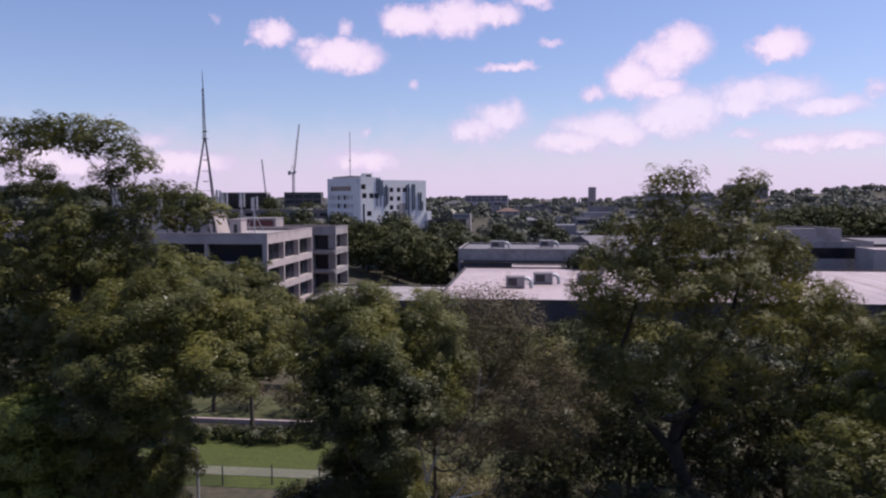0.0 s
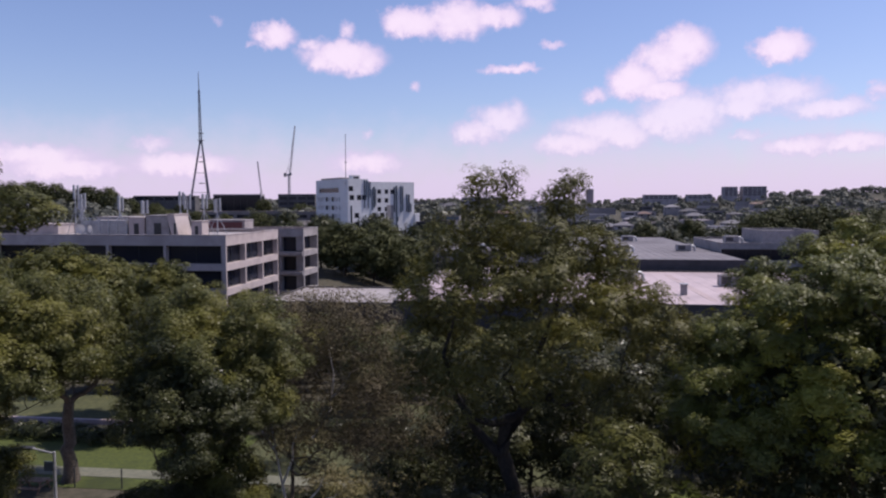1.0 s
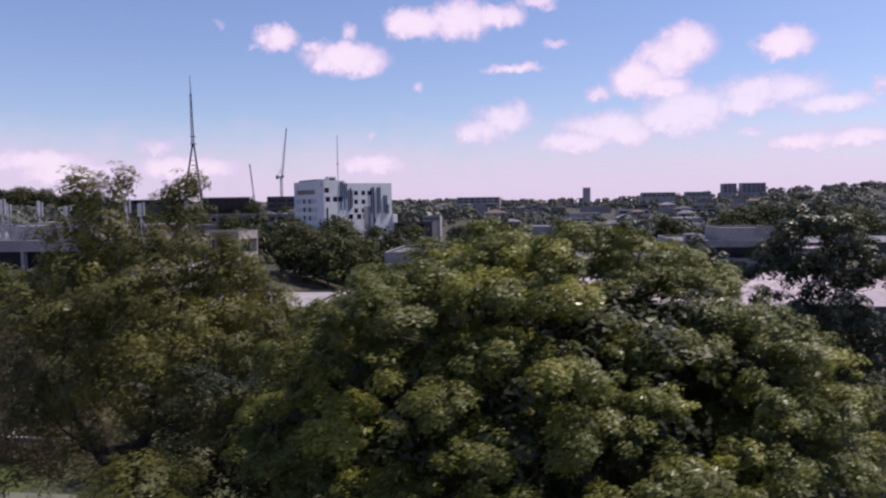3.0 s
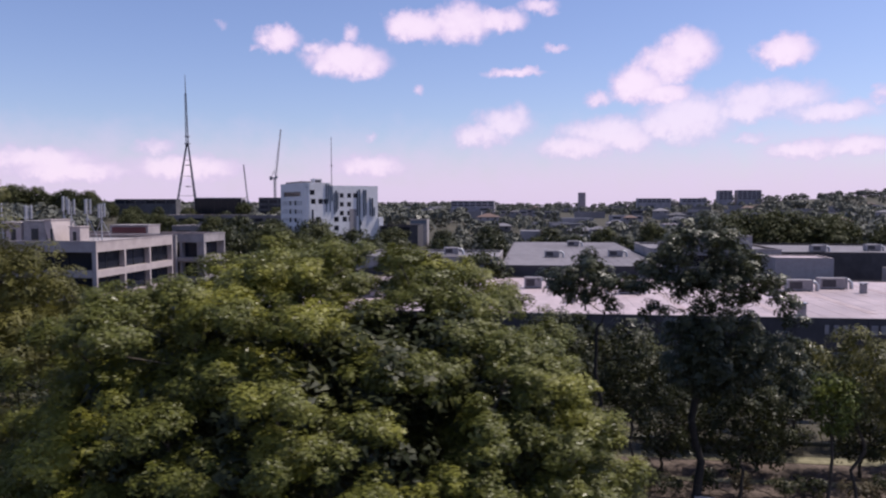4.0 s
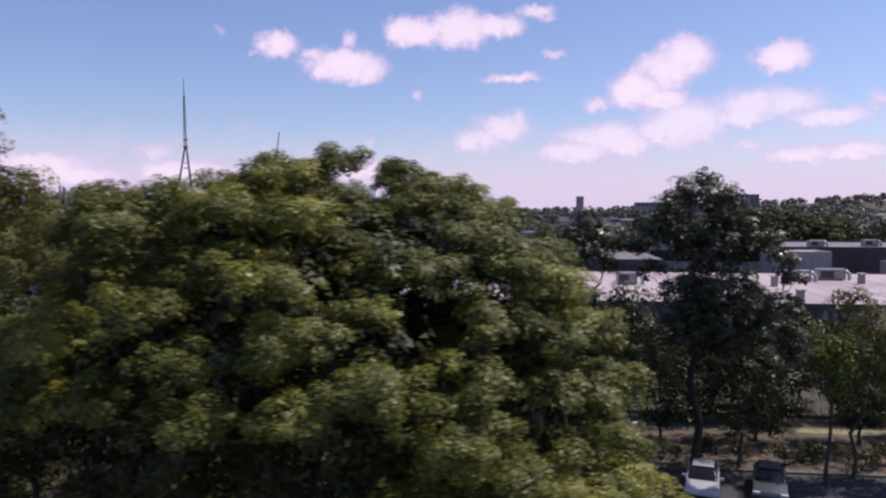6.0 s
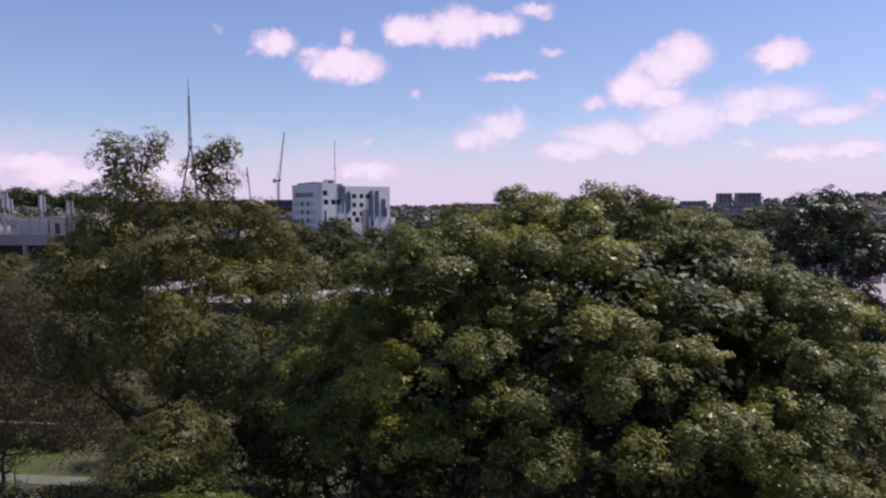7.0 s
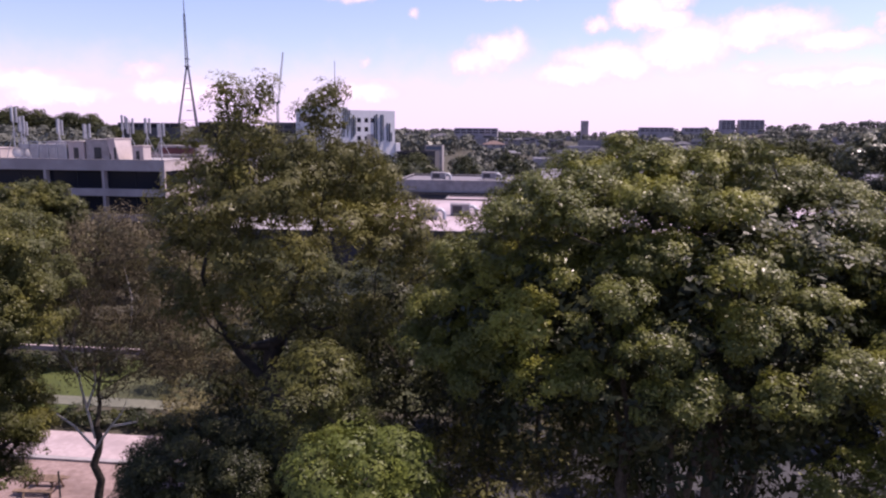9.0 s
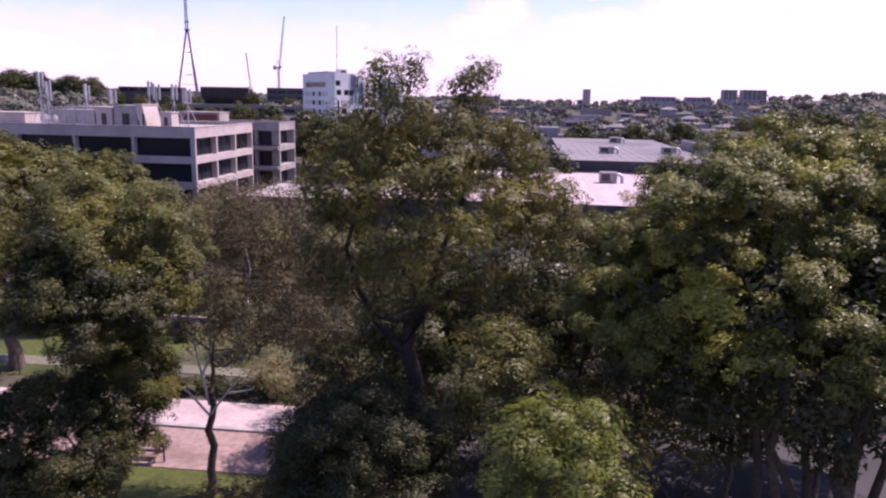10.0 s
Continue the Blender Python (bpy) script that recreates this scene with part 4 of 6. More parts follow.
# white residential block: a short blind-cornered wing to one side, a long wing with stepped glass fins to the other
def white_building():
    t = thing("apartment_building", (-77.4, 325.6, -4.7), "white rendered seven-storey apartment block with small dark windows", "apartment building", turn=-53)
    t.scale = (1.083, 1.083, 1.083)
    top, W, D, main = 30.6, 34.0, 32.5, 10.5
    front, side = [(4.0, 27.0, top - 5.6, top - 3.6)], []
    for r in range(1, 6):
        hi = top - 3.9 - 3.65 * r
        for k, wide in enumerate((1.1, 1.1, 1.1, 3.2, 3.2, 1.1, 1.1)):
            u = 2.6 + (0, 2.6, 5.2, 8.6, 15.6, 21.4, 24.4)[k]
            front.append((u, u + wide, hi - 1.9, hi))
            if wide > 2:
                front.append((u + 3.8, u + 4.9, hi - 1.9, hi))
    for r, us in enumerate(((1.6,), (2.0, 5.3, 7.6), (), (4.2, 8.2, 12.2, 16.0, 18.8), (4.2, 8.2, 12.2), (2, 6, 10, 14))):
        hi = top - 3.0 - 3.75 * r
        side += [(u, u + (2.1 if u != 8.2 else 2.5), hi - 2.1, hi) for u in us]
    side.append((0.55, 1.3, top - 20.5, top - 11.2))
    back = []
    for r in range(3):
        hi = top - 4.3 - 3.75 * r
        back += [(u, u + 1.8, hi - 1.9, hi) for u in (14.8, 18.2, 21.0)[: 3 if r == 0 else 2]]
    back += [(23.6, 24.9, top - 18.0, top - 16.0), (23.6, 24.9, top - 21.6, top - 19.8)]
    bm = bmesh.new()
    cuts(bm, (-W, 0, 0), (1, 0, 0), W - 1.6, 0, top, front, 0.35, (0, 1, 0))
    cuts(bm, (0, 1.6, 0), (0, 1, 0), main - 1.6, 0, top, [(a - 1.6, b - 1.6, c, d) for a, b, c, d in side if a >= 1.6 and b < main], 0.35, (-1, 0, 0))
    low_holes = [(a - main, b - main, c, d) for a, b, c, d in side if a >= main] + [(a - main, b - main, c, d) for a, b, c, d in back]
    cuts(bm, (0, main, 0), (0, 1, 0), D - main, 0, top - 1.1, low_holes, 0.35, (-1, 0, 0))
    # rounded corner
    arc = [(-1.6 + 1.6 * math.sin(a), 1.6 - 1.6 * math.cos(a)) for a in np.linspace(0, math.pi / 2, 7)]
    for (xa, ya), (xb, yb) in zip(arc, arc[1:]):
        bm.faces.new([bm.verts.new(p) for p in ((xa, ya, 0), (xb, yb, 0), (xb, yb, top), (xa, ya, top))])
    cuts(bm, (-W, 0, 0), (0, 1, 0), D, 0, top - 1.2, [], 0.3, (1, 0, 0))
    cuts(bm, (-W, D, 0), (1, 0, 0), W, 0, top - 1.2, [], 0.3, (0, -1, 0))
    part("wall", bm, M_WHITE, t)
    for h in front:
        pane(t, (-W, 0, 0), (1, 0, 0), (0, 1, 0), *h, 0.35, M_GLASS, 0)
    for a, b, c, d in side:
        if a >= 1.6:
            pane(t, (0, 0, 0), (0, 1, 0), (-1, 0, 0), a, b, c, d, 0.35, M_GLASS, 0)
    for h in back:
        pane(t, (0, 0, 0), (0, 1, 0), (-1, 0, 0), *h, 0.35, M_GLASS, 0)
    part("slot_window", boxed(-0.02, 0.1, 2.4, 3.1, top - 20.5, top - 11.2), M_GLASS, t, "tall narrow dark slot")
    part("roof", boxed(-W + 0.3, -0.3, 0.3, D - 0.3, top - 2.0, top - 1.6), M_CONC_DK, t)
    part("roof", boxed(-W + 0.3, -0.5, 1.8, main - 0.05, top - 0.8, top - 0.5), M_CONC_DK, t)
    part("upstand", boxed(-W + 0.3, -0.3, main - 0.03, main + 0.25, top - 1.55, top), M_WHITE, t)
    part("roof_canopy", boxed(-W + 2.5, -9, 1.5, 9, top + 0.2, top + 0.85, bevel=0.1), M_CONC_DK, t, "low grey rooftop canopy")
    part("lift_overrun", boxed(-5.5, -1.8, 4.0, 7.6, top - 0.48, top + 1.7, bevel=0.06), M_WHITE, t)
    part("louvre", boxed(-1.79, -1.74, 4.6, 7.0, top + 0.2, top + 1.1), M_WALL_DK, t)
    for k in range(4):
        y, hi = 8.6 + k * 0.85, top - 0.3 - 0.25 * k
        part("glass_fin", boxed(0.02, 0.3 + 0.25 * (k % 2), y, y + 0.34, top - 12.2 + 4.5 * (k % 2), hi), M_FIN, t, "blue glazed vertical fin")
    for k in range(3):
        y, hi = 12.1 + k * 0.85, top - 4.0 + 0.9 * (k % 2)
        part("glass_fin", boxed(0.02, 0.3 + 0.25 * (k % 2), y, y + 0.34, top - 13.0 + 0.9 * k, hi), M_FIN, t, "blue glazed vertical fin")
    for k in (0, 1, 3, 4, 6, 7, 8):
        y = 22.6 + k * 1.0
        hi = top - (3.2, 2.6, 3.4, 2.8, 2.8, 3.6, 6.2, 6.4, 10.2)[k]
        lo = top - (14.0, 20.0, 20.4, 14.2, 13.6, 14.2, 13.8, 14.2, 14.0)[k]
        part("glass_fin", boxed(0.02, 0.4 + 0.3 * (k % 2), y, y + 0.38, lo, hi), M_FIN, t, "blue glazed vertical fin")
    # No hollow here: a grey panel on the wall paints a recess's shade.
    part("recess_shade_panel", boxed(-0.02, 0.06, 19.2, 22.4, top - 20.6, top - 11.0), M_CONC_DK, t, "grey surface panel painting the shade of a recess")
    part("end_block", boxed(-6, 0.9, D + 0.004, D + 2.2, 0, top - 14.6, bevel=0.05), M_WHITE, t)
    return t


white_building()
block("depot", "wide low pale-roofed depot behind the office roofs", -196, -112, 420, 450, -3, 12.4, M_FARWALL, M_ROOF_W, BAND(9, 9, 8.6, 10.6, 2.0), (), 0.3, M_GLASS, 0, group="commercial buildings")
block("depot", "low grey workshop behind the office roofs", -128, -92, 300, 322, -4, 9.6, M_FARWALL, M_ROOF_G, BAND(4, 8.6, 5.5, 7.6, 2.0), (), 0.3, M_GLASS, 0, group="commercial buildings")
block("low_building", "low dark-glazed podium beside the apartment block", -48, -30, 345, 362, -4.5, 8.6, M_WALL_DK, M_ROOF_G, BAND(2, 7, 4, 8), (), 0.3, M_GLASS, 1)
block("office_block", "low building with a pale blue roof edge beside the apartment block", -40, -31, 382, 390, -3, 11.0, M_CONC_DK, M_ROOF_G, [(0.5, 8.5, 8.8, 10.4)], (), 0.3, M_GLASS_B, 1)
block("office_block", "dark glossy box-like office block above a pale base", -262, -220, 600, 609, 0, 24.6, M_FARTOWER_HAZE, M_ROOF_G, [(0.4, 41.6, 9.5, 24.0)], [(0.4, 8.6, 9.5, 23.0)], 0.3, M_GLASS, 6)
block("office_block", "dark netted building site below a tower crane", -205, -174, 600, 610, 0, 24.6, M_MESH, M_ROOF_G, bays(0.5, 8, 4, 1.4, [(20, 22.6), (15.5, 18), (11, 13.5)]), (), 0.4, M_GLASS, 1)
block("office_block", "long dark netted low-rise block before a wooded ridge", -337, -281, 606, 615, 0, 23.6, M_MESH, M_ROOF_G, [(0.6 + 9.3 * k, 9.0 + 9.3 * k, 19.8, 22.6) for k in range(6)], (), 0.4, M_GLASS, 1)
block("office_block", "pale far apartment slab with banded balconies", -500, -440, 600, 625, 0, 31.2, M_FARWALL, M_ROOF_G, bays(0.5, 9.8, 6, 0.8, [(27.5, 29.5), (23.5, 25.5), (19.5, 21.5), (15.5, 17.5)]), (), 0.5, M_GLASS, 1)


# ---------------------------------------------------------------- mast and cranes
def lattice(t, name, a, b, w0, w1, bays_n, mat, r=0.25, legs=4):
    """A lattice between two points: corner chords, rings and diagonals, as one mesh."""
    a, b = Vector(a), Vector(b)
    q = (b - a).to_track_quat("Z", "Y").to_matrix()
    bm = bmesh.new()

    def ring(s):
        w = w0 + (w1 - w0) * s
        c = a.lerp(b, s)
        return [c + q @ Vector((w * math.cos(2 * math.pi * (k + 0.5) / legs), w * math.sin(2 * math.pi * (k + 0.5) / legs), 0)) for k in range(legs)]

    last = ring(0)
    for i in range(1, bays_n + 1):
        cur = ring(i / bays_n)
        for k in range(legs):
            rod(bm, last[k], cur[k], r, sides=4)
            rod(bm, last[k], cur[(k + 1) % legs], r * 0.55, sides=3)
            rod(bm, cur[k], cur[(k + 1) % legs], r * 0.5, sides=3)
        last = cur
    return part(name, bm, mat, t)


def tv_mast():
    t = thing("transmission_tower", (-364, 800, 3), "tall slender lattice transmission tower on splayed legs", "tower")
    base, joint, top = 0, 84, 160
    for k, (x, y) in enumerate(((-13, -8), (14, -6), (3, 14))):
        lattice(t, "leg", (x, y, base), (x * 0.06, y * 0.06, joint), 1.1, 0.7, 14, M_LATTICE, 0.34, 3)
    for z in (26, 48, 66):
        s = 1 - 0.94 * z / joint
        p = [(-13 * s, -8 * s, z), (14 * s, -6 * s, z), (3 * s, 14 * s, z)]
        bm = bmesh.new()
        for i in range(3):
            rod(bm, p[i], p[(i + 1) % 3], 0.18, sides=4)
        part("brace", bm, M_LATTICE, t)
    lattice(t, "shaft", (0, 0, joint - 4), (-1.0, 0, 140), 1.9, 0.9, 16, M_LATTICE, 0.42, 3)
    part("spire", rod(bmesh.new(), (-1.0, 0, 138), (-1.6, 0, top + 1), 0.62, 0.3), M_LATTICE, t)
    for z, s in ((84, 2.6), (92, 2.2), (60, 2.2), (36, 2.4)):
        part("platform", boxed(-s, s, -s, s, z, z + 0.9), M_LATTICE, t)


tv_mast()


def luffing_crane(at, mast_h, jib_to, label):
    t = thing("tower_crane", at, label, "crane", "far tower cranes")
    lattice(t, "mast", (0, 0, 0), (0, 0, mast_h), 1.3, 1.3, 12, M_CRANE, 0.3)
    part("slewing_platform", boxed(-4.5, 2.2, -1.4, 1.4, mast_h, mast_h + 1.6), M_CRANE, t)
    part("counterweight", boxed(-5.5, -3.2, -1.6, 1.6, mast_h - 1.5, mast_h + 2.6, bevel=0.2), M_CONC_DK, t)
    part("cab", boxed(1.2, 3.2, -1.9, -0.2, mast_h + 0.2, mast_h + 2.6, bevel=0.15), M_GLASS_B, t)
    part("a_frame", rod(rod(bmesh.new(), (-3.6, 0, mast_h + 1.6), (-0.6, 0, mast_h + 9), 0.25), (0.6, 0, mast_h + 1.6), (-0.6, 0, mast_h + 9), 0.25), M_CRANE, t)
    lattice(t, "jib", (1.0, 0, mast_h + 1.6), jib_to, 0.95, 0.55, 14, M_CRANE, 0.26, 3)
    part("pendant", rod(bmesh.new(), (-0.6, 0, mast_h + 9), jib_to, 0.1, sides=4), M_CRANE, t)
    return t


luffing_crane((-255.5, 780, 0), 47, (7.2, 0, 100), "pale luffing tower crane with a raised lattice jib")
luffing_crane((-288, 782, 0), 20, (-3.4, 0, 62.5), "small pale luffing crane with a steep jib")
ant = thing("radio_mast", (-192.5, 780, 0), "thin guyed radio mast far behind the apartment block", "mast")
part("shaft", rod(bmesh.new(), (0, 0, 0), (0, 0, 91), 0.5, 0.3), M_LATTICE, ant)
part("collar", boxed(-0.9, 0.9, -0.9, 0.9, 60, 61), M_LATTICE, ant)


# ---------------------------------------------------------------- far towers and roofs
def far_tower(x0, x1, y, z1, label, rows, wall=None):
    z0 = gz((x0 + x1) / 2, y) - 1
    h = z1 - z0
    lo = [(z1 - 3.4 * (k + 1), z1 - 3.4 * k - 1.6) for k in range(rows)]
    n = max(2, int((x1 - x0) / 8))
    return block("apartment_tower", label, x0, x1, y, y + 24, z0, z1, wall or M_FARTOWER_HAZE, wall or M_FARTOWER_HAZE, bays(0.5, (x1 - x0 - 1) / n, n, 1.6, lo), (), 0.5, M_GLASS, 0,
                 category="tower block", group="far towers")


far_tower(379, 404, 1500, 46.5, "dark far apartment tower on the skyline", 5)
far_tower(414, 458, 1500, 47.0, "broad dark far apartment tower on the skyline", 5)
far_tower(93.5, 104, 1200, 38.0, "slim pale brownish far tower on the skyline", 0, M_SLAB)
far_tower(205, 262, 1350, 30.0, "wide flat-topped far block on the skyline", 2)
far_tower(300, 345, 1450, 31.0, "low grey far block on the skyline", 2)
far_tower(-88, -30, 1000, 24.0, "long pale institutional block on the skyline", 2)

rb = random.Random(11)
SPOTS = []
tries = 0
while len(SPOTS) < 170 and tries < 5000:
    tries += 1
    y = 250 * (1300 / 250) ** rb.random()
    x = y * (-0.14 + (rb.random() - 0.5) * 1.35) + 12
    w, d = 12 + 36 * rb.random() ** 2, 11 + 18 * rb.random()
    if y < 660 and x - w < -20 and x + w > -0.75 * y:
        continue
    if any(abs(x - a) < (w + c) * 0.5 + 6 and abs(y - b) < (d + e) * 0.5 + 8 for a, b, c, e in SPOTS):
        continue
    SPOTS.append((x, y, w, d))
def far_house(x, y, w, d, z0, h, wall, roof, label):
    """A plain house with a hipped roof over deep eaves."""
    t = thing("far_house", (x, y + d / 2, z0), label, "house", "far houses")
    part("wall", boxed(-w / 2, w / 2, -d / 2, d / 2, 0, h), wall, t)
    bm = bmesh.new()
    e, rise, run = 0.8, min(w, d) * 0.2, max(0.5, (w - d) / 2)
    low = [bm.verts.new(p) for p in ((-w / 2 - e, -d / 2 - e, h), (w / 2 + e, -d / 2 - e, h), (w / 2 + e, d / 2 + e, h), (-w / 2 - e, d / 2 + e, h))]
    top = [bm.verts.new((-run, 0, h + rise)), bm.verts.new((run, 0, h + rise))]
    for f in ((low[0], low[1], top[1], top[0]), (low[2], low[3], top[0], top[1]), (low[1], low[2], top[1]), (low[3], low[0], top[0]), low[::-1]):
        bm.faces.new(f)
    part("roof", bm, roof, t)
    n = max(2, int(w / 6))
    for k in range(n):
        u = -w / 2 + (k + 0.5) * w / n
        part("window", boxed(u - 0.9, u + 0.9, -d / 2 - 0.05, -d / 2 - 0.004, h - 2.3, h - 0.9), M_GLASS, t)


for k, (x, y, w, d) in enumerate(SPOTS):
    z0 = gz(x, y) - 0.5
    h = 4.5 + 4.0 * rb.random() + (3 if y > 700 else 0)
    pale = rb.random() < 0.25
    if w < 26 and y > 420 and rb.random() < 0.6:
        far_house(x, y, w, min(d, w * 0.8), z0, h, M_FARWALL, M_FARROOF if rb.random() < 0.75 else M_FARRED, "far house with a hipped roof among trees")
        continue
    n = max(1, int(w / 9))
    holes = bays(0.6, (w - 1.2) / n, n, 1.2 + 2 * rb.random(), [(z0 + h - 3.6, z0 + h - 1.6)]) if rb.random() < 0.4 else ()
    block("far_building", "pale-roofed low commercial building among trees" if pale else "grey low commercial building among trees", x - w / 2, x + w / 2, y, y + d, z0, z0 + h,
          M_FARWALL, M_ROOF_W if pale else M_FARROOF, holes, (), 0.3, M_GLASS, 0, group="far low buildings", roof_drop=0.15, parapet=0)


# ---------------------------------------------------------------- trees near the camera
def rngs(seed):
    return np.random.default_rng(seed)


# the great broad-crowned tree: a dome of many billows on several stems
def fig_keep(x, y, z):
    low = 11.0 if x < 15.0 else 12.2 if x < 17.6 and y < 21 else 11.2 if x < 21 else 7.6
    return x > 10.6 and z > low


fig_caps = dome_caps(rngs(1), (18.2, 22.0, 3.9), (10.4, 6.9, 13.0), 105, 1.32, fig_keep, 0.62, 0.86)
fig_caps += [[x, y, z, a, a, 0.7 * a, 0, 0, 1] for x, y, z, a in ((16.8, 24.4, 16.9, 0.6), (19.3, 22.3, 16.75, 0.65), (20.7, 22.9, 16.75, 0.45), (18.3, 22.8, 16.5, 0.5), (21.6, 23.3, 16.2, 0.45), (15.4, 20.8, 15.9, 0.75), (17.2, 22.1, 16.4, 0.75), (21.2, 23.5, 15.7, 0.7),
                                                             (12.4, 23.0, 13.6, 1.05), (13.3, 22.2, 14.7, 0.95), (11.9, 23.0, 12.4, 0.95), (13.7, 24.0, 15.2, 0.85), (12.7, 21.3, 13.0, 0.9), (11.6, 22.2, 11.2, 0.9),
                                                             (23.6, 21.8, 14.5, 1.0), (24.4, 20.8, 13.9, 1.0), (25.4, 21.3, 12.6, 1.0), (22.5, 22.7, 15.1, 0.9), (25.9, 22.4, 11.2, 0.95),
                                                             (14.4, 20.2, 15.7, 0.9), (13.6, 19.6, 14.9, 0.85), (14.9, 18.6, 15.2, 0.8),
                                                             (15.4, 24.0, 16.1, 0.8), (16.5, 25.4, 16.0, 0.75), (17.5, 24.6, 16.4, 0.8), (18.3, 25.6, 15.9, 0.7), (19.1, 24.4, 15.8, 0.7), (20.1, 24.9, 16.4, 0.7), (21.2, 24.9, 16.3, 0.75),
                                                             (22.4, 25.0, 15.9, 0.8), (23.3, 24.6, 15.3, 0.9), (20.3, 25.8, 15.6, 1.0), (18.0, 24.0, 15.6, 0.9), (21.9, 24.2, 15.2, 0.9), (24.4, 24.4, 14.2, 1.0), (16.2, 23.0, 15.9, 0.8), (14.2, 24.8, 14.9, 0.9), (24.9, 23.0, 13.2, 1.0))]
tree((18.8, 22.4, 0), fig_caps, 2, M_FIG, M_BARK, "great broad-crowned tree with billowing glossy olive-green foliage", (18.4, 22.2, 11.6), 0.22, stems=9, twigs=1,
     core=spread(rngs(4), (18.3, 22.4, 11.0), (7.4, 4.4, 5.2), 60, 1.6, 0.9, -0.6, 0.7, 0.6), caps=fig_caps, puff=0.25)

# the tall open gum with clear gaps and two feathery tops
gum_lobes = spread(rngs(8), (6.3, 24.4, 13.7), (4.6, 3.7, 3.7), 27, 1.02, 0.9, -0.1, 0.66, 0.88)
gum_lobes += [(4.0, 24.0, 16.6, 0.8, 0.8, 1.0), (5.1, 23.8, 17.2, 0.6, 0.6, 0.9), (5.35, 23.9, 18.35, 0.3, 0.3, 0.45), (4.4, 23.6, 18.3, 0.4, 0.35, 0.45), (4.3, 23.7, 17.5, 0.5, 0.5, 0.6), (7.5, 24.4, 17.2, 0.5, 0.5, 0.8), (7.6, 24.5, 15.9, 0.9, 0.9, 0.9),
              (7.55, 24.3, 18.35, 0.35, 0.3, 0.4), (7.0, 24.3, 18.0, 0.22, 0.2, 0.25), (2.5, 24.3, 13.0, 1.0, 1.0, 0.9), (2.5, 24.2, 15.1, 0.9, 0.9, 0.9), (3.0, 24.2, 16.3, 0.8, 0.8, 0.8), (2.2, 24.3, 14.0, 0.7, 0.8, 0.7), (10.7, 24.6, 13.0, 1.3, 1.1, 0.8), (6.6, 24.2, 15.7, 1.1, 1.0, 1.0), (5.0, 24.2, 15.4, 1.3, 1.0, 1.2), (9.4, 24.4, 14.8, 1.1, 1.0, 0.9), (3.0, 24.2, 14.9, 1.0, 1.0, 0.9),
              (3.5, 23.3, 11.5, 0.8, 0.7, 0.8), (6.9, 23.5, 11.7, 0.9, 0.8, 0.8), (5.2, 23.2, 12.3, 0.9, 0.8, 0.8), (8.4, 24.0, 11.3, 0.9, 0.8, 0.8), (2.3, 24.0, 11.9, 0.7, 0.7, 0.7), (4.4, 23.4, 10.6, 0.55, 0.5, 0.6)]
gum = tree((5.2, 24.6, 0), gum_lobes, 9, M_GUM, M_BARK_GUM, "tall open-crowned gum tree with dark limbs and drooping olive leaves", (5.3, 24.5, 9.8), 0.38, twigs=2,
     puffs=0.4, puff_low=-0.75, puff_m2=2.2, tuft=0.24, per_m2=5.5, leaves=32, leaf=0.115, slim=0.42, droop=0.4, floor_cut=-0.4, fill=0.15, inner=34, puff=0.5)
for pts, r in ((((-0.2, -0.2, 9.0), (-1.0, -0.3, 9.9), (-1.7, -0.4, 11.2), (-2.1, -0.5, 12.6), (-1.5, -0.7, 14.6)), (0.17, 0.15, 0.11, 0.08, 0.04)),
               (((-0.1, -0.2, 9.0), (0.5, -0.2, 10.2), (1.0, -0.3, 12.2), (1.8, -0.3, 14.2), (2.3, -0.3, 16.4)), (0.17, 0.15, 0.11, 0.07, 0.03))):
    part_mesh("limb", tubes("limb", [(list(pts), list(r))], 8), M_BARK_GUM, gum, "dark crooked limb", smooth=True)

# the thin dying tree with pale forked branches
fork_lobes = spread(rngs(12), (-2.6, 29.3, 9.6), (3.6, 2.4, 4.6), 50, 0.8, 0.9, -0.7, 0.45) + spread(rngs(11), (-2.6, 29.3, 12.6), (3.3, 2.2, 1.8), 24, 0.75, 0.8, -0.3, 0.6, 0.6)
fork_lobes += spread(rngs(17), (0.6, 28.2, 9.4), (2.4, 1.8, 3.0), 26, 0.75, 0.9, -0.8, 0.5, 0.6)
fork_tree = tree((-4.4, 29.0, 0), fork_lobes, 13, M_DRY, M_BARK, "thin dying tree with pale forked branches and sparse brown leaves", (-4.2, 29.0, 4.4), 0.2, twigs=2, thin=0.7,
                 tuft=0.4, per_m2=5.5, leaves=24, leaf=0.12, slim=0.38, droop=0.4, fill=0.5, inner=0)
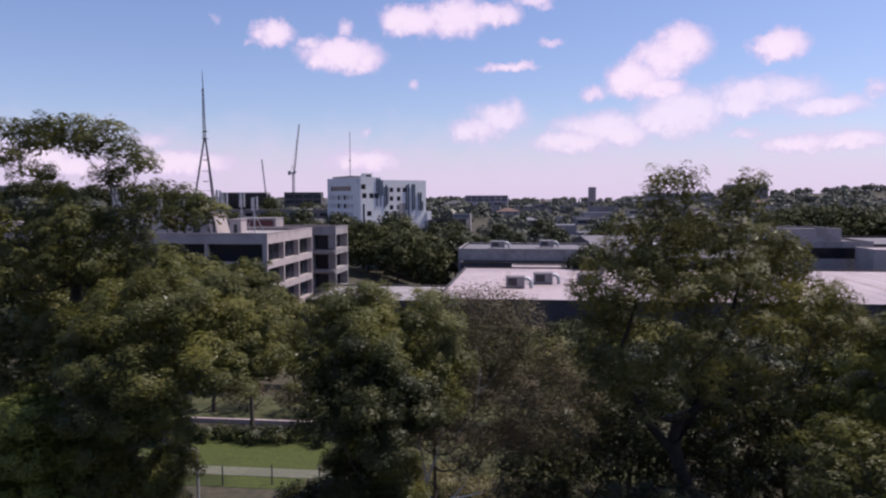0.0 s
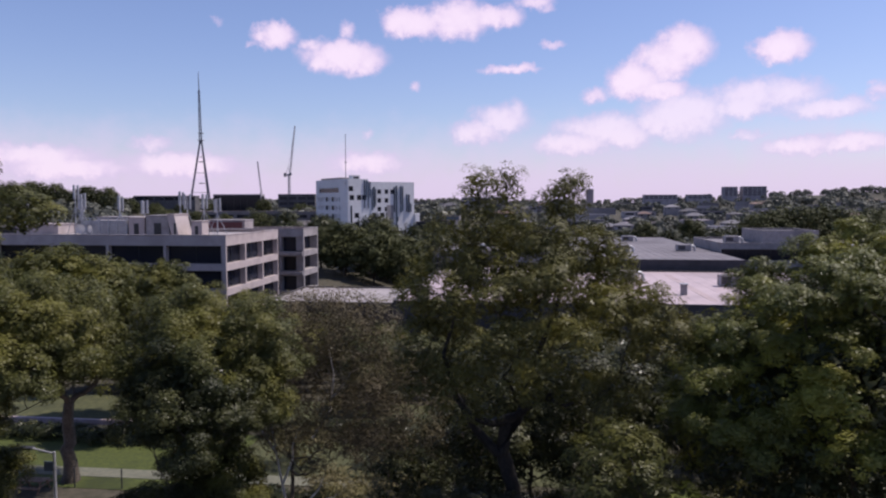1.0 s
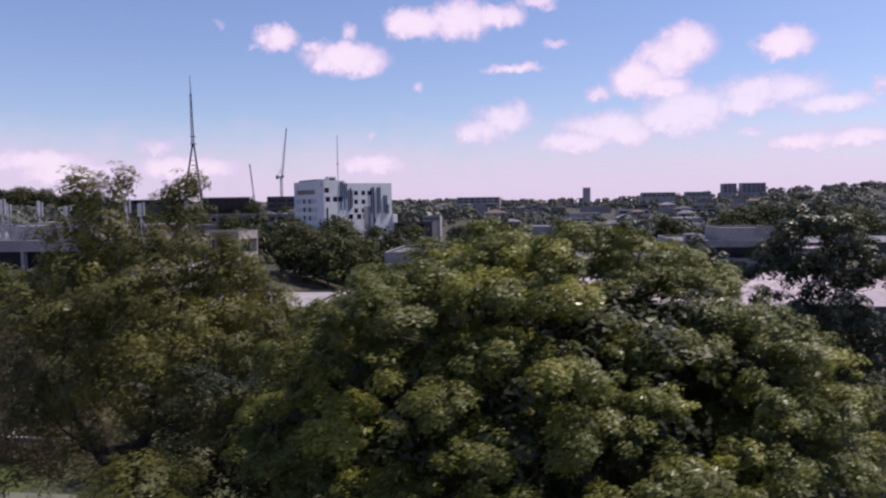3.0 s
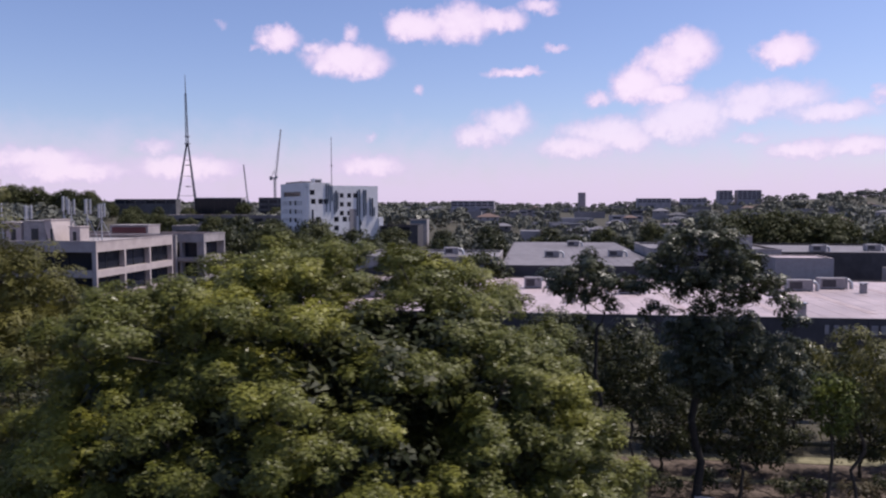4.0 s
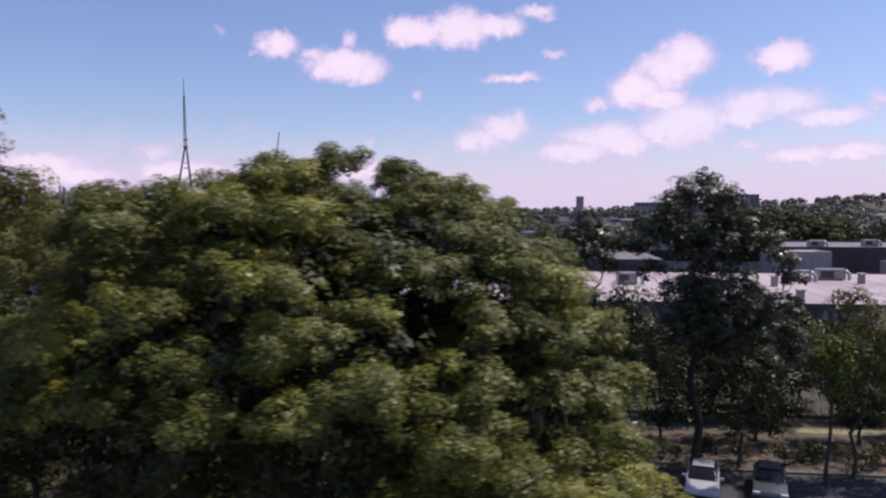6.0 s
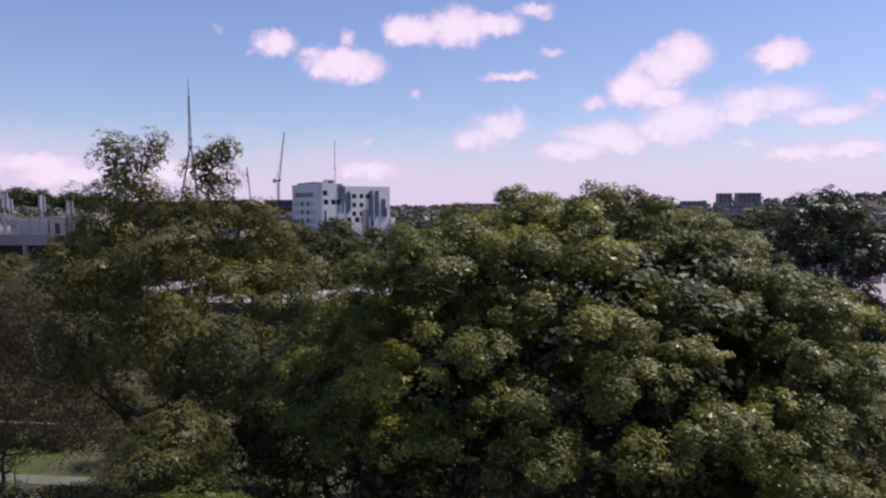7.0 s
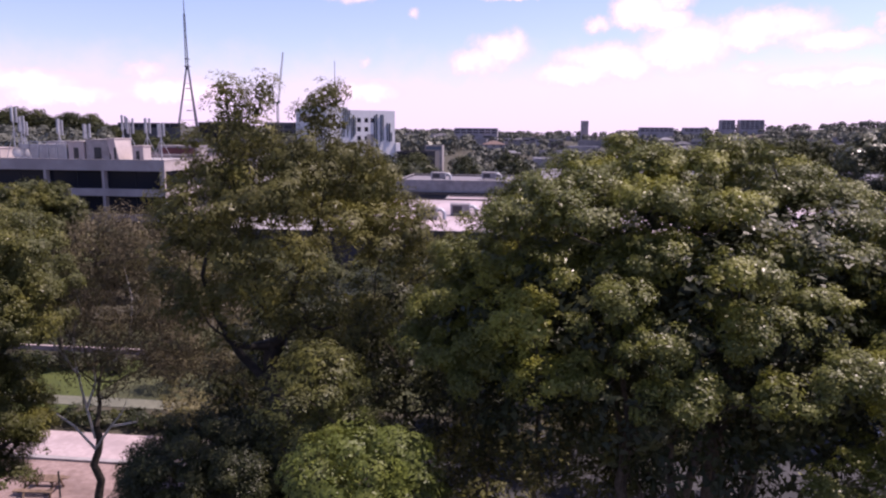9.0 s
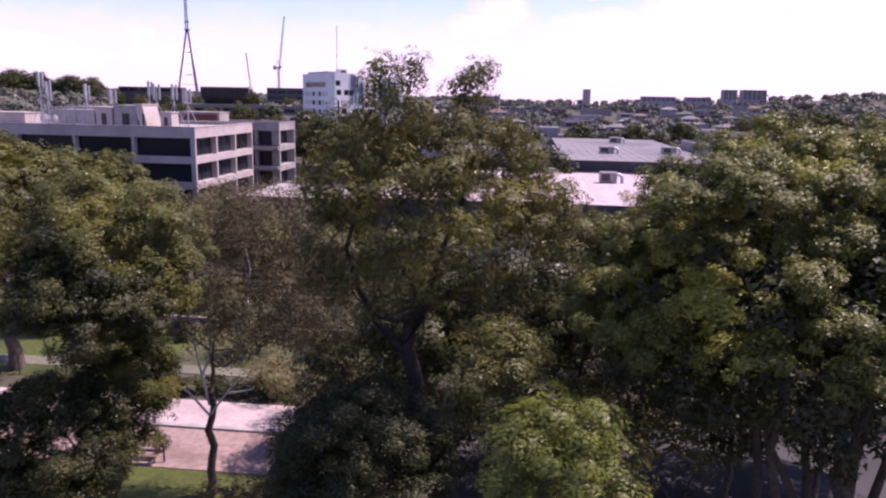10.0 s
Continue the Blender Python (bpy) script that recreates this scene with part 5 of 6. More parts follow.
for run in ((0.1, 4.3, -0.3, 6.5, -0.6, 8.6, -0.9, 9.7), (-0.4, 7.0, -1.1, 8.2, -1.4, 8.7, -1.7, 8.8), (-0.6, 8.4, -0.4, 9.2, -0.1, 9.9, -0.2, 10.6), (0.1, 3.8, -0.7, 4.9, -1.3, 5.5, -1.7, 5.7),
            (0.15, 3.9, 0.9, 4.9, 1.5, 5.6, 1.8, 6.4), (0.9, 4.9, 1.6, 5.1, 2.1, 5.2, 2.4, 5.6), (1.2, 7.8, 2.0, 9.0, 2.2, 10.6, 2.0, 11.9), (2.1, 9.6, 2.7, 10.3, 3.0, 10.8, 3.5, 11.0), (-0.2, 5.6, 0.3, 6.8, 0.4, 7.6, 0.8, 8.4)):
    pts = [(run[2 * k], -0.12 * k + 0.1 * k * math.sin(3 * run[2 * k] + k), run[2 * k + 1]) for k in range(4)]
    part_mesh("dead_branch", tubes("dead_branch", [(pts, [0.06, 0.045, 0.03, 0.014])], 7), M_BARK_PALE, fork_tree, "bare pale branch", smooth=True)

# rounded dark tree beside it
b_lobes = spread(rngs(15), (-5.6, 24.6, 11.7), (3.4, 3.4, 3.3), 30, 1.3, 0.8, -0.7, 0.8, 0.64)
b_lobes += spread(rngs(14), (-6.3, 25.6, 6.4), (2.0, 1.9, 3.4), 22, 0.9, 0.9, -0.9, 0.8, 0.74)
b_lobes = [l for l in b_lobes if l[0] - l[3] > -9.0 or l[2] > 11.2]
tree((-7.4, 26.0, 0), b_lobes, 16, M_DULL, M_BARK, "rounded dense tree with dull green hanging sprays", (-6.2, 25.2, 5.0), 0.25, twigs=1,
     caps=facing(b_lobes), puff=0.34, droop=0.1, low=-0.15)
p_lobes = spread(rngs(44), (-5.3, 21.8, 10.7), (2.3, 2.0, 2.1), 20, 0.8, 0.85, -0.5, 0.8, 0.7) + spread(rngs(45), (-7.0, 21.8, 5.2), (2.6, 2.0, 3.4), 38, 0.85, 0.85, -0.8, 0.8, 0.7)
tree((-6.4, 22.0, 0), p_lobes, 46, M_DARK, M_BARK, "smaller dark tree with pale-tipped clusters in front of a rounded crown", (-6.0, 21.9, 4.4), 0.2, twigs=1,
     caps=facing(p_lobes), puff=0.3, leaf=0.085, droop=0.1, low=-0.3)
# tall gum at the start of the way
START_TOP = [(-20.8, 25.0, 21.2, 0.59), (-20.1, 25.0, 20.6, 0.46), (-19.1, 25.0, 21.3, 0.63), (-18.0, 25.0, 21.1, 0.63), (-17.1, 25.0, 20.8, 0.67), (-16.5, 25.0, 20.3, 0.46), (-15.5, 25.0, 19.8, 0.42), (-18.8, 25.0, 20.8, 0.42), (-17.6, 25.0, 20.4, 0.42), (-20.7, 25.0, 19.9, 0.38), (-19.7, 25.0, 19.4, 0.29), (-16.7, 25.0, 19.1, 0.46), (-15.5, 25.0, 18.5, 0.59), (-14.3, 25.0, 18.6, 0.63), (-13.4, 25.0, 18.3, 0.59), (-12.6, 25.0, 17.7, 0.46), (-15.8, 25.0, 17.7, 0.59), (-14.1, 25.0, 17.5, 0.53)]
a_lobes = [(x, y + k * 0.6 * r, z - 0.25 - 0.3 * r - 0.1 * k, r * 1.1, r, r * 0.5) for x, y, z, r in START_TOP for k in (0, 1)]
a_lobes += spread(rngs(18), (-18.9, 25.4, 15.6), (3.6, 3.0, 2.7), 34, 0.9, 0.75, -0.6, 0.6, 0.6)
a_lobes += spread(rngs(19), (-19.4, 25.0, 9.4), (4.2, 3.5, 4.6), 44, 1.15, 0.9, -0.8, 0.8, 0.72)
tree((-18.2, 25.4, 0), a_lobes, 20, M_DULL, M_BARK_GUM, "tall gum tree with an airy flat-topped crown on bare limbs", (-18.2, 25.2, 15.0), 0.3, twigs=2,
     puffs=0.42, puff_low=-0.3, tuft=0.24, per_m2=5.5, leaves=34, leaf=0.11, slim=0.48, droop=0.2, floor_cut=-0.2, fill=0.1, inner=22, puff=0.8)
d_lobes = spread(rngs(22), (-12.6, 22.2, 12.2), (4.0, 3.6, 3.6), 32, 1.35, 0.8, -0.7, 0.8, 0.64)
d_lobes += spread(rngs(24), (-15.2, 22.8, 8.0), (2.6, 2.3, 2.6), 18, 0.95, 0.85, -0.8, 0.8, 0.7)
d_lobes = [l for l in d_lobes if not (l[0] > -11.6 and l[2] < 11.3)]
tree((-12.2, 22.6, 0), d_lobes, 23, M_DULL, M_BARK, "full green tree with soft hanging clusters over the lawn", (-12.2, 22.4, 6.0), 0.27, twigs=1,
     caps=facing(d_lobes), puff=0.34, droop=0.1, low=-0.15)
# low trees in front
k_lobes = spread(rngs(25), (10.2, 16.7, 8.7), (2.0, 1.8, 2.1), 30, 0.65, 0.9, -0.6, 0.85)
tree((10.2, 17.0, 0), k_lobes, 26, M_BRIGHT, M_BARK, "young bright green tree with upright leafy tips", (10.2, 16.9, 6.0), 0.14, twigs=2,
     tuft=0.26, per_m2=8, leaves=60, leaf=0.085, slim=0.5, floor_cut=0.0, fill=0.1, puff=0.9)
s_lobes = spread(rngs(28), (8.6, 18.8, 10.0), (1.5, 1.4, 2.0), 18, 0.65, 0.85, -0.7, 0.85)
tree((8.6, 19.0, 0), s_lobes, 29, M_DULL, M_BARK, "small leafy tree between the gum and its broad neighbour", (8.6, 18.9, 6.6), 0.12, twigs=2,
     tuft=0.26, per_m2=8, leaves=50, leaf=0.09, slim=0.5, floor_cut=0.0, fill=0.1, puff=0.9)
l_lobes = spread(rngs(31), (4.1, 22.0, 5.7), (3.1, 2.6, 3.0), 30, 1.1, 0.75, -0.6, 0.85, 0.64)
tree((3.6, 22.2, 0), l_lobes, 32, M_DARK, M_BARK, "low spreading dark-leaved tree below the gum", (3.6, 22.1, 3.0), 0.2, stems=3, twigs=1,
     caps=facing(l_lobes), puff=0.32, leaf=0.085, low=-0.2)
m_lobes = spread(rngs(34), (-23.4, 42.0, 9.9), (4.6, 4.2, 4.9), 54, 1.15, 0.85, -0.7, 0.8)
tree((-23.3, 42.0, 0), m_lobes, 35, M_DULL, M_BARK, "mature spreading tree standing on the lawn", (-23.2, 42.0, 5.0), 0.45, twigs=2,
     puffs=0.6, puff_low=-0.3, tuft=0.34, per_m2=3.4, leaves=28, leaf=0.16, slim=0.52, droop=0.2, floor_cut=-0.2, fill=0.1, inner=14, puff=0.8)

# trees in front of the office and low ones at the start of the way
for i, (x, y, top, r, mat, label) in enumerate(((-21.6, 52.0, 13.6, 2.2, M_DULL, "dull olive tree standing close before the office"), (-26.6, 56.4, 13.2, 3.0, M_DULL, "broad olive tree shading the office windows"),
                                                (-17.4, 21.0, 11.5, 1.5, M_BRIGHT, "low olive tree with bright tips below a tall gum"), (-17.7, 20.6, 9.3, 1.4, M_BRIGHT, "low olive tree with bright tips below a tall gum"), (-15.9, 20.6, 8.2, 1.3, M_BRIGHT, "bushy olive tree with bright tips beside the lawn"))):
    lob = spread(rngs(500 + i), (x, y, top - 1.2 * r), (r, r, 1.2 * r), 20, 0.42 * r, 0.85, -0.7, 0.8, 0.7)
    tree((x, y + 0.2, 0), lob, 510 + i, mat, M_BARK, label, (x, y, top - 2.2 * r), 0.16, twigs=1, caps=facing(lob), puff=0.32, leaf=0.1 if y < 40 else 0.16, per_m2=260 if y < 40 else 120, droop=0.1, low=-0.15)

# dark tree with a domed top, a drooping arm and clear gaps at mid height, and its slimmer companion
DARK_TOP = [(33.2, 45.0, 17.1, 1.4), (32.2, 45.0, 16.2, 1.1), (34.3, 45.0, 16.2, 1.2), (31.3, 45.0, 15.4, 0.9), (30.6, 45.0, 14.5, 0.85), (35.6, 45.0, 15.5, 0.9), (35.7, 45.0, 14.6, 1.0), (36.8, 45.0, 14.4, 0.85),
            (37.5, 45.0, 13.6, 0.7), (37.8, 45.0, 12.4, 0.55), (38.0, 45.0, 10.9, 0.55), (38.0, 45.0, 9.3, 0.55), (38.3, 45.0, 8.4, 0.5), (32.4, 45.0, 14.6, 0.9), (33.6, 45.0, 14.7, 1.1), (34.7, 45.0, 14.7, 0.85),
            (30.8, 45.0, 12.8, 0.6), (35.9, 45.0, 13.6, 0.7)]
rd = rngs(37)
dt_lobes = [(x + 0.25 * r * rd.normal(), y + k * r * 0.7, z - 0.4 - 0.2 * abs(k), r * 0.85, r * 0.8, r * (0.6 if z > 13 else 1.1)) for x, y, z, r in DARK_TOP for k in (-1, 0.6)]
dt_lobes += spread(rngs(36), (34.4, 45.6, 9.8), (3.1, 2.2, 3.0), 40, 0.8, 0.9, -0.9, 0.6, 0.62)
dt_lobes += spread(rngs(39), (33.8, 45.4, 13.4), (2.2, 1.3, 1.9), 10, 0.45, 0.8, -0.9, 0.5, 0.8)
tree((33.6, 47.0, 0), dt_lobes, 38, M_SAGE, M_BARK_GUM, "dark domed tree with a drooping arm and gaps at mid height", (33.5, 46.0, 9.6), 0.26, twigs=1,
     puffs=0.36, puff_low=-0.45, puff_m2=2.4, tuft=0.28, per_m2=5, leaves=26, leaf=0.15, slim=0.55, droop=0.1, floor_cut=-0.2, fill=0.1, inner=14, puff=0.7)
SLIM_TOP = [(25.7, 46.0, 14.1, 0.7), (26.9, 46.0, 14.7, 0.95), (28.2, 46.0, 14.4, 0.95), (29.4, 46.0, 13.9, 0.8), (30.2, 46.0, 13.6, 0.55), (25.7, 46.0, 13.3, 0.4), (27.3, 46.0, 13.0, 0.45), (28.4, 46.0, 12.7, 0.35)]
h_lobes = []
for x, y, z, r in SLIM_TOP:
    for k in range(4 if r > 0.6 else 2):
        q = r * (0.5 + 0.2 * rd.random())
        h_lobes.append((x + 0.3 * r * rd.normal(), y + 0.9 * r * rd.normal(), z - 0.1 + 0.2 * r * rd.normal(), q, q, q * 0.8))
h_lobes += spread(rngs(42), (27.6, 46.0, 13.2), (1.8, 1.0, 1.3), 8, 0.4, 0.8, -0.9, 0.5, 0.8)
tree((28.0, 46.4, 0), h_lobes, 41, M_SAGE, M_BARK_GUM, "slim tree with a small rounded crown on thin bare limbs", (27.8, 46.2, 10.8), 0.15, twigs=1,
     puffs=0.3, puff_low=-0.45, puff_m2=3, tuft=0.26, per_m2=5, leaves=26, leaf=0.15, slim=0.55, droop=0.1, floor_cut=-0.2, fill=0.1, inner=14, puff=0.7)
YOUNG = [(25.0, 48.4, 11.9, 2.3, M_DARK), (30.2, 48.6, 11.4, 2.3, M_DARK), (27.2, 50.4, 11.6, 2.2, M_DARK), (36.8, 49.4, 9.2, 2.5, M_DARK), (41.2, 47.6, 9.0, 1.4, M_BRIGHT), (43.0, 48.6, 11.2, 2.0, M_GUM), (46.0, 48.6, 9.4, 2.1, M_GUM),
         (51.5, 50.5, 8.4, 2.5, M_GUM), (20.6, 51.0, 9.4, 2.8, M_DARK), (56.0, 50.5, 8.8, 2.6, M_GUM), (16.6, 47.6, 9.6, 2.8, M_DARK), (26.0, 54.0, 9.6, 2.8, M_DARK), (33.0, 54.5, 8.8, 2.8, M_DARK),
         (39.5, 55.5, 8.6, 2.8, M_DARK), (46.0, 55.0, 8.8, 2.7, M_DARK), (52.0, 57.0, 9.0, 2.8, M_GUM), (58.5, 57.0, 9.0, 2.8, M_DARK), (22.0, 58.5, 9.2, 3.0, M_DARK), (29.5, 60.0, 8.6, 3.0, M_DARK),
         (36.0, 61.0, 8.2, 3.0, M_DARK), (43.0, 61.0, 8.4, 3.0, M_DARK), (50.0, 63.0, 8.0, 3.0, M_GUM), (63.0, 52.0, 9.0, 2.8, M_GUM), (14.0, 54.0, 9.0, 3.0, M_DARK), (16.5, 61.0, 8.6, 3.0, M_DARK)]
for i, (x, y, top, r, mat) in enumerate(YOUNG):
    label = {M_DARK: "bushy dark young tree in a mulch bed", M_GUM: "young olive-green tree with thin stems", M_BRIGHT: "young yellow-green tree in a mulch bed"}[mat]
    lob = spread(rngs(50 + i), (x, y, top - r * 1.5), (r, r, r * 1.6), 30, r * 0.34, 0.85, -0.95, 0.7)
    tree((x, y + 0.2, gz(x, y)), lob, 170 + i, mat, M_BARK, label, (x, y, top - r * 2.3), 0.11, twigs=1, group="young trees in the mulch bed",
         tuft=0.4, per_m2=2.4, leaves=24, leaf=0.17, slim=0.55, droop=0.2, floor_cut=-0.1, fill=0.15, inner=22, puff=0.7)
# trees that close the view behind the gum
BEHIND = [(4.4, 30.5, 11.6, 2.6, M_DARK), (8.8, 31.0, 12.2, 2.8, M_DARK), (12.2, 34.0, 12.2, 2.9, M_DARK), (6.2, 37.0, 10.4, 2.8, M_DARK), (14.6, 31.0, 13.0, 2.8, M_FIG), (0.6, 34.0, 7.8, 2.4, M_DARK),
          (18.5, 31.0, 9.4, 2.7, M_DARK), (22.5, 31.6, 9.0, 2.6, M_DARK), (20.4, 35.4, 8.6, 2.6, M_DARK), (24.8, 35.0, 8.4, 2.4, M_DARK), (10.4, 42.0, 10.2, 3.0, M_GUM), (3.0, 43.0, 8.2, 2.8, M_GUM), (16.5, 39.5, 10.0, 3.0, M_DARK)]
for i, (x, y, top, r, mat) in enumerate(BEHIND):
    lob = spread(rngs(80 + i), (x, y, top - r * 1.35), (r, r, r * 1.4), 30, r * 0.36, 0.85, -0.9, 0.8)
    tree((x, y + 0.2, 0), lob, 270 + i, mat, M_BARK, "dense leafy tree filling the gap behind a taller gum", (x, y, top - r * 2.3), 0.15, twigs=1, group="trees behind the gum",
         tuft=0.36, per_m2=4, leaves=40, leaf=0.13, slim=0.55, droop=0.15, floor_cut=0.0, fill=0.1, inner=24, puff=0.8)

# shrubs below the gum and along the lawn
for i, (x, y, h, r, mat) in enumerate(((2.0, 30.5, 4.5, 2.4, M_DARK), (8.5, 29.5, 6.2, 2.6, M_DARK), (12.5, 29.0, 7.0, 2.6, M_GUM), (0.0, 33.5, 3.2, 2.0, M_DRY),
                                       (-1.2, 24.0, 3.6, 2.0, M_DRY), (5.5, 34.0, 4.6, 2.6, M_DARK), (11.5, 34.5, 5.4, 2.8, M_DARK), (16.5, 31.5, 6.4, 2.8, M_GUM),
                                       (-1.6, 37.0, 3.2, 2.6, M_KHAKI), (-5.6, 40.6, 2.2, 1.9, M_KHAKI), (-9.5, 47.0, 2.4, 2.2, M_KHAKI), (-4.0, 46.0, 2.6, 2.4, M_DRY), (2.0, 50.0, 3.4, 2.6, M_DRY), (3.5, 42.0, 3.6, 2.4, M_DARK), (10.0, 42.0, 4.4, 2.8, M_DARK), (-19.4, 56.6, 2.6, 2.2, M_DRY), (-24.2, 57.4, 3.0, 2.6, M_DRY), (-15.6, 57.0, 3.2, 2.4, M_KHAKI))):
    lob = spread(rngs(90 + i), (x, y, h * 0.55), (r, r, h * 0.45), 14, r * 0.42, 0.85, -0.6, 0.75)
    tree((x, y, 0), lob, 110 + i, mat, M_BARK, {M_DRY: "dry brown bush with sparse twigs", M_KHAKI: "khaki grassy bush beside the lawn"}.get(mat) or "dense dark bush below taller trees", (x, y, h * 0.3), 0.09, stems=3, twigs=2,
         name="bush", group="bushes below the trees", tuft=0.35, per_m2=3.6, leaves=18, leaf=0.16, slim=0.42, fill=0.3, inner=24)


for i in range(16):
    x, y, h, r = 24 + 2.2 * i + 0.6 * math.sin(3.1 * i), 49.8 + 1.6 * abs(math.sin(1.7 * i)), 1.1 + 0.6 * abs(math.sin(2.3 * i)), 0.9 + 0.3 * math.sin(5 * i)
    lob = spread(rngs(400 + i), (x, y, h * 0.5), (r, r, h * 0.5), 7, r * 0.5, 0.85, -0.4, 0.8)
    tree((x, y, 0.02), lob, 430 + i, M_DARK if i % 3 else M_DRY, M_BARK, "low dark shrub at the front of a mulch bed" if i % 3 else "low dry shrub at the front of a mulch bed", (x, y, h * 0.25), 0.04, stems=3, twigs=1,
         name="bush", group="low shrubs of the mulch bed", tuft=0.3, per_m2=4, leaves=18, leaf=0.16, slim=0.5, fill=0.2, inner=20)


# ---------------------------------------------------------------- trees of the middle distance, four kinds copied about
def kind_of_tree(seed, mat, h, r, n, label, leaf=0.42):
    lob = spread(rngs(seed), (0, 0, h - r * 1.05), (r, r, r * 1.05), n, r * 0.3, 0.85, -0.8, 0.75)
    return tree((0, 0, 0), lob, seed + 1, mat, M_BARK, label, (0, 0, h * 0.35), 0.025 * h, twigs=0, group="trees of the middle distance",
                tuft=0.7, per_m2=1.0, leaves=11, leaf=leaf, slim=0.55, droop=0.15, fill=0.25, inner=7)


KINDS = [kind_of_tree(200, M_DARK, 10, 4.5, 36, "full dark green tree among the roofs"), kind_of_tree(204, M_GUM, 10, 4.2, 32, "olive tree with a rounded crown among the roofs"),
         kind_of_tree(208, M_MID, 10, 4.7, 36, "broad dull green tree among the roofs"), kind_of_tree(212, M_GUM, 10, 3.7, 30, "narrow olive tree among the roofs")]
PLACES = [(-58, 84, 13), (-48, 88, 12.5), (-66, 80, 13.5), (-76, 86, 12), (-52, 76, 9), (-40, 80, 8.5), (-31, 78, 8), (-24, 70, 7), (-16, 72, 7.5), (-8, 68, 7), (-33, 66, 7.5), (-44, 68, 8.5),
          (-30, 92, 8.5), (-22, 90, 8.0), (-12, 88, 7.8), (-3, 84, 7.6), (5, 80, 8), (12, 86, 8.4), (20, 82, 8.2), (29, 88, 8.2), (24, 70, 8), (34, 76, 8.4), (42, 86, 7.6), (50, 78, 8), (46, 68, 8),
          (58, 72, 8.2), (64, 84, 7.0), (14, 66, 7), (2, 64, 6.4), (38, 62, 7.4)]
PLACES += [(70, 66, 9), (78, 76, 9), (-90, 90, 14), (-100, 84, 13)]
MID = [(-54, 205, 15), (-46, 198, 14), (-37, 204, 15), (-29, 196, 14), (-21, 204, 14.5), (-58, 192, 14), (-14, 210, 13), (-33, 180, 14), (-24, 178, 13), (-42, 186, 14), (-40, 214, 16), (-28, 214, 16), (13.5, 158.5, 14), (-20, 240, 13), (-5, 236, 13)]
MID += [(10, 272, 13), (24, 280, 12), (38, 274, 13), (55, 270, 13), (68, 250, 14), (86, 268, 20), (94, 274, 22), (103, 268, 22), (112, 276, 22), (120, 270, 20), (130, 280, 21), (146, 270, 19), (84, 280, 15),
       (158, 250, 17), (170, 262, 18), (-62, 240, 14), (-70, 262, 15), (-86, 270, 16), (-100, 280, 16), (-30, 280, 14), (-12, 300, 14), (30, 300, 15), (5, 320, 15), (52, 310, 15), (75, 330, 16)]
# the wooded ridge behind the office roofs
MID += [(-150, 360, 13), (-168, 372, 14), (-132, 350, 12), (-186, 390, 14), (-118, 340, 12), (-104, 286, 11), (-140, 300, 12), (-160, 330, 13), (-205, 400, 14), (-222, 430, 15), (-432, 580, 25), (-420, 586, 27), (-409, 580, 26), (-398, 588, 25), (-386, 582, 20), (-372, 586, 22), (-362, 580, 23), (-352, 590, 22), (-344, 584, 19), (-332, 560, 16), (-318, 566, 14), (-446, 570, 20),
        (-300, 540, 13), (-280, 536, 12), (-262, 540, 12), (-240, 545, 12), (-214, 590, 16), (-160, 520, 15), (-148, 500, 14), (-210, 480, 11), (-235, 470, 11), (-190, 500, 12)]
r2 = random.Random(5)
PLACES += [(-37 + 52 * r2.random(), 59 + 40 * r2.random() ** 0.8, 6.2 + 2.4 * r2.random()) for _ in range(34)]
for i, (x, y, h) in enumerate(PLACES + MID):
    s = h / 10
    wide = s * (0.85 + 0.35 * r2.random())
    copy_thing(KINDS[r2.randrange(4) if y < 110 else 2 * r2.randrange(2)], Matrix.Translation((x, y, gz(x, y) - 0.1)) @ Matrix.Rotation(r2.random() * 6.28, 4, "Z") @ Matrix.Diagonal((wide, wide, s, 1)))
for ob, (x, y) in zip(KINDS, ((-110, 96), (-118, 110), (120, 100), (132, 96))):
    ob.location = (x, y, gz(x, y) - 0.1)


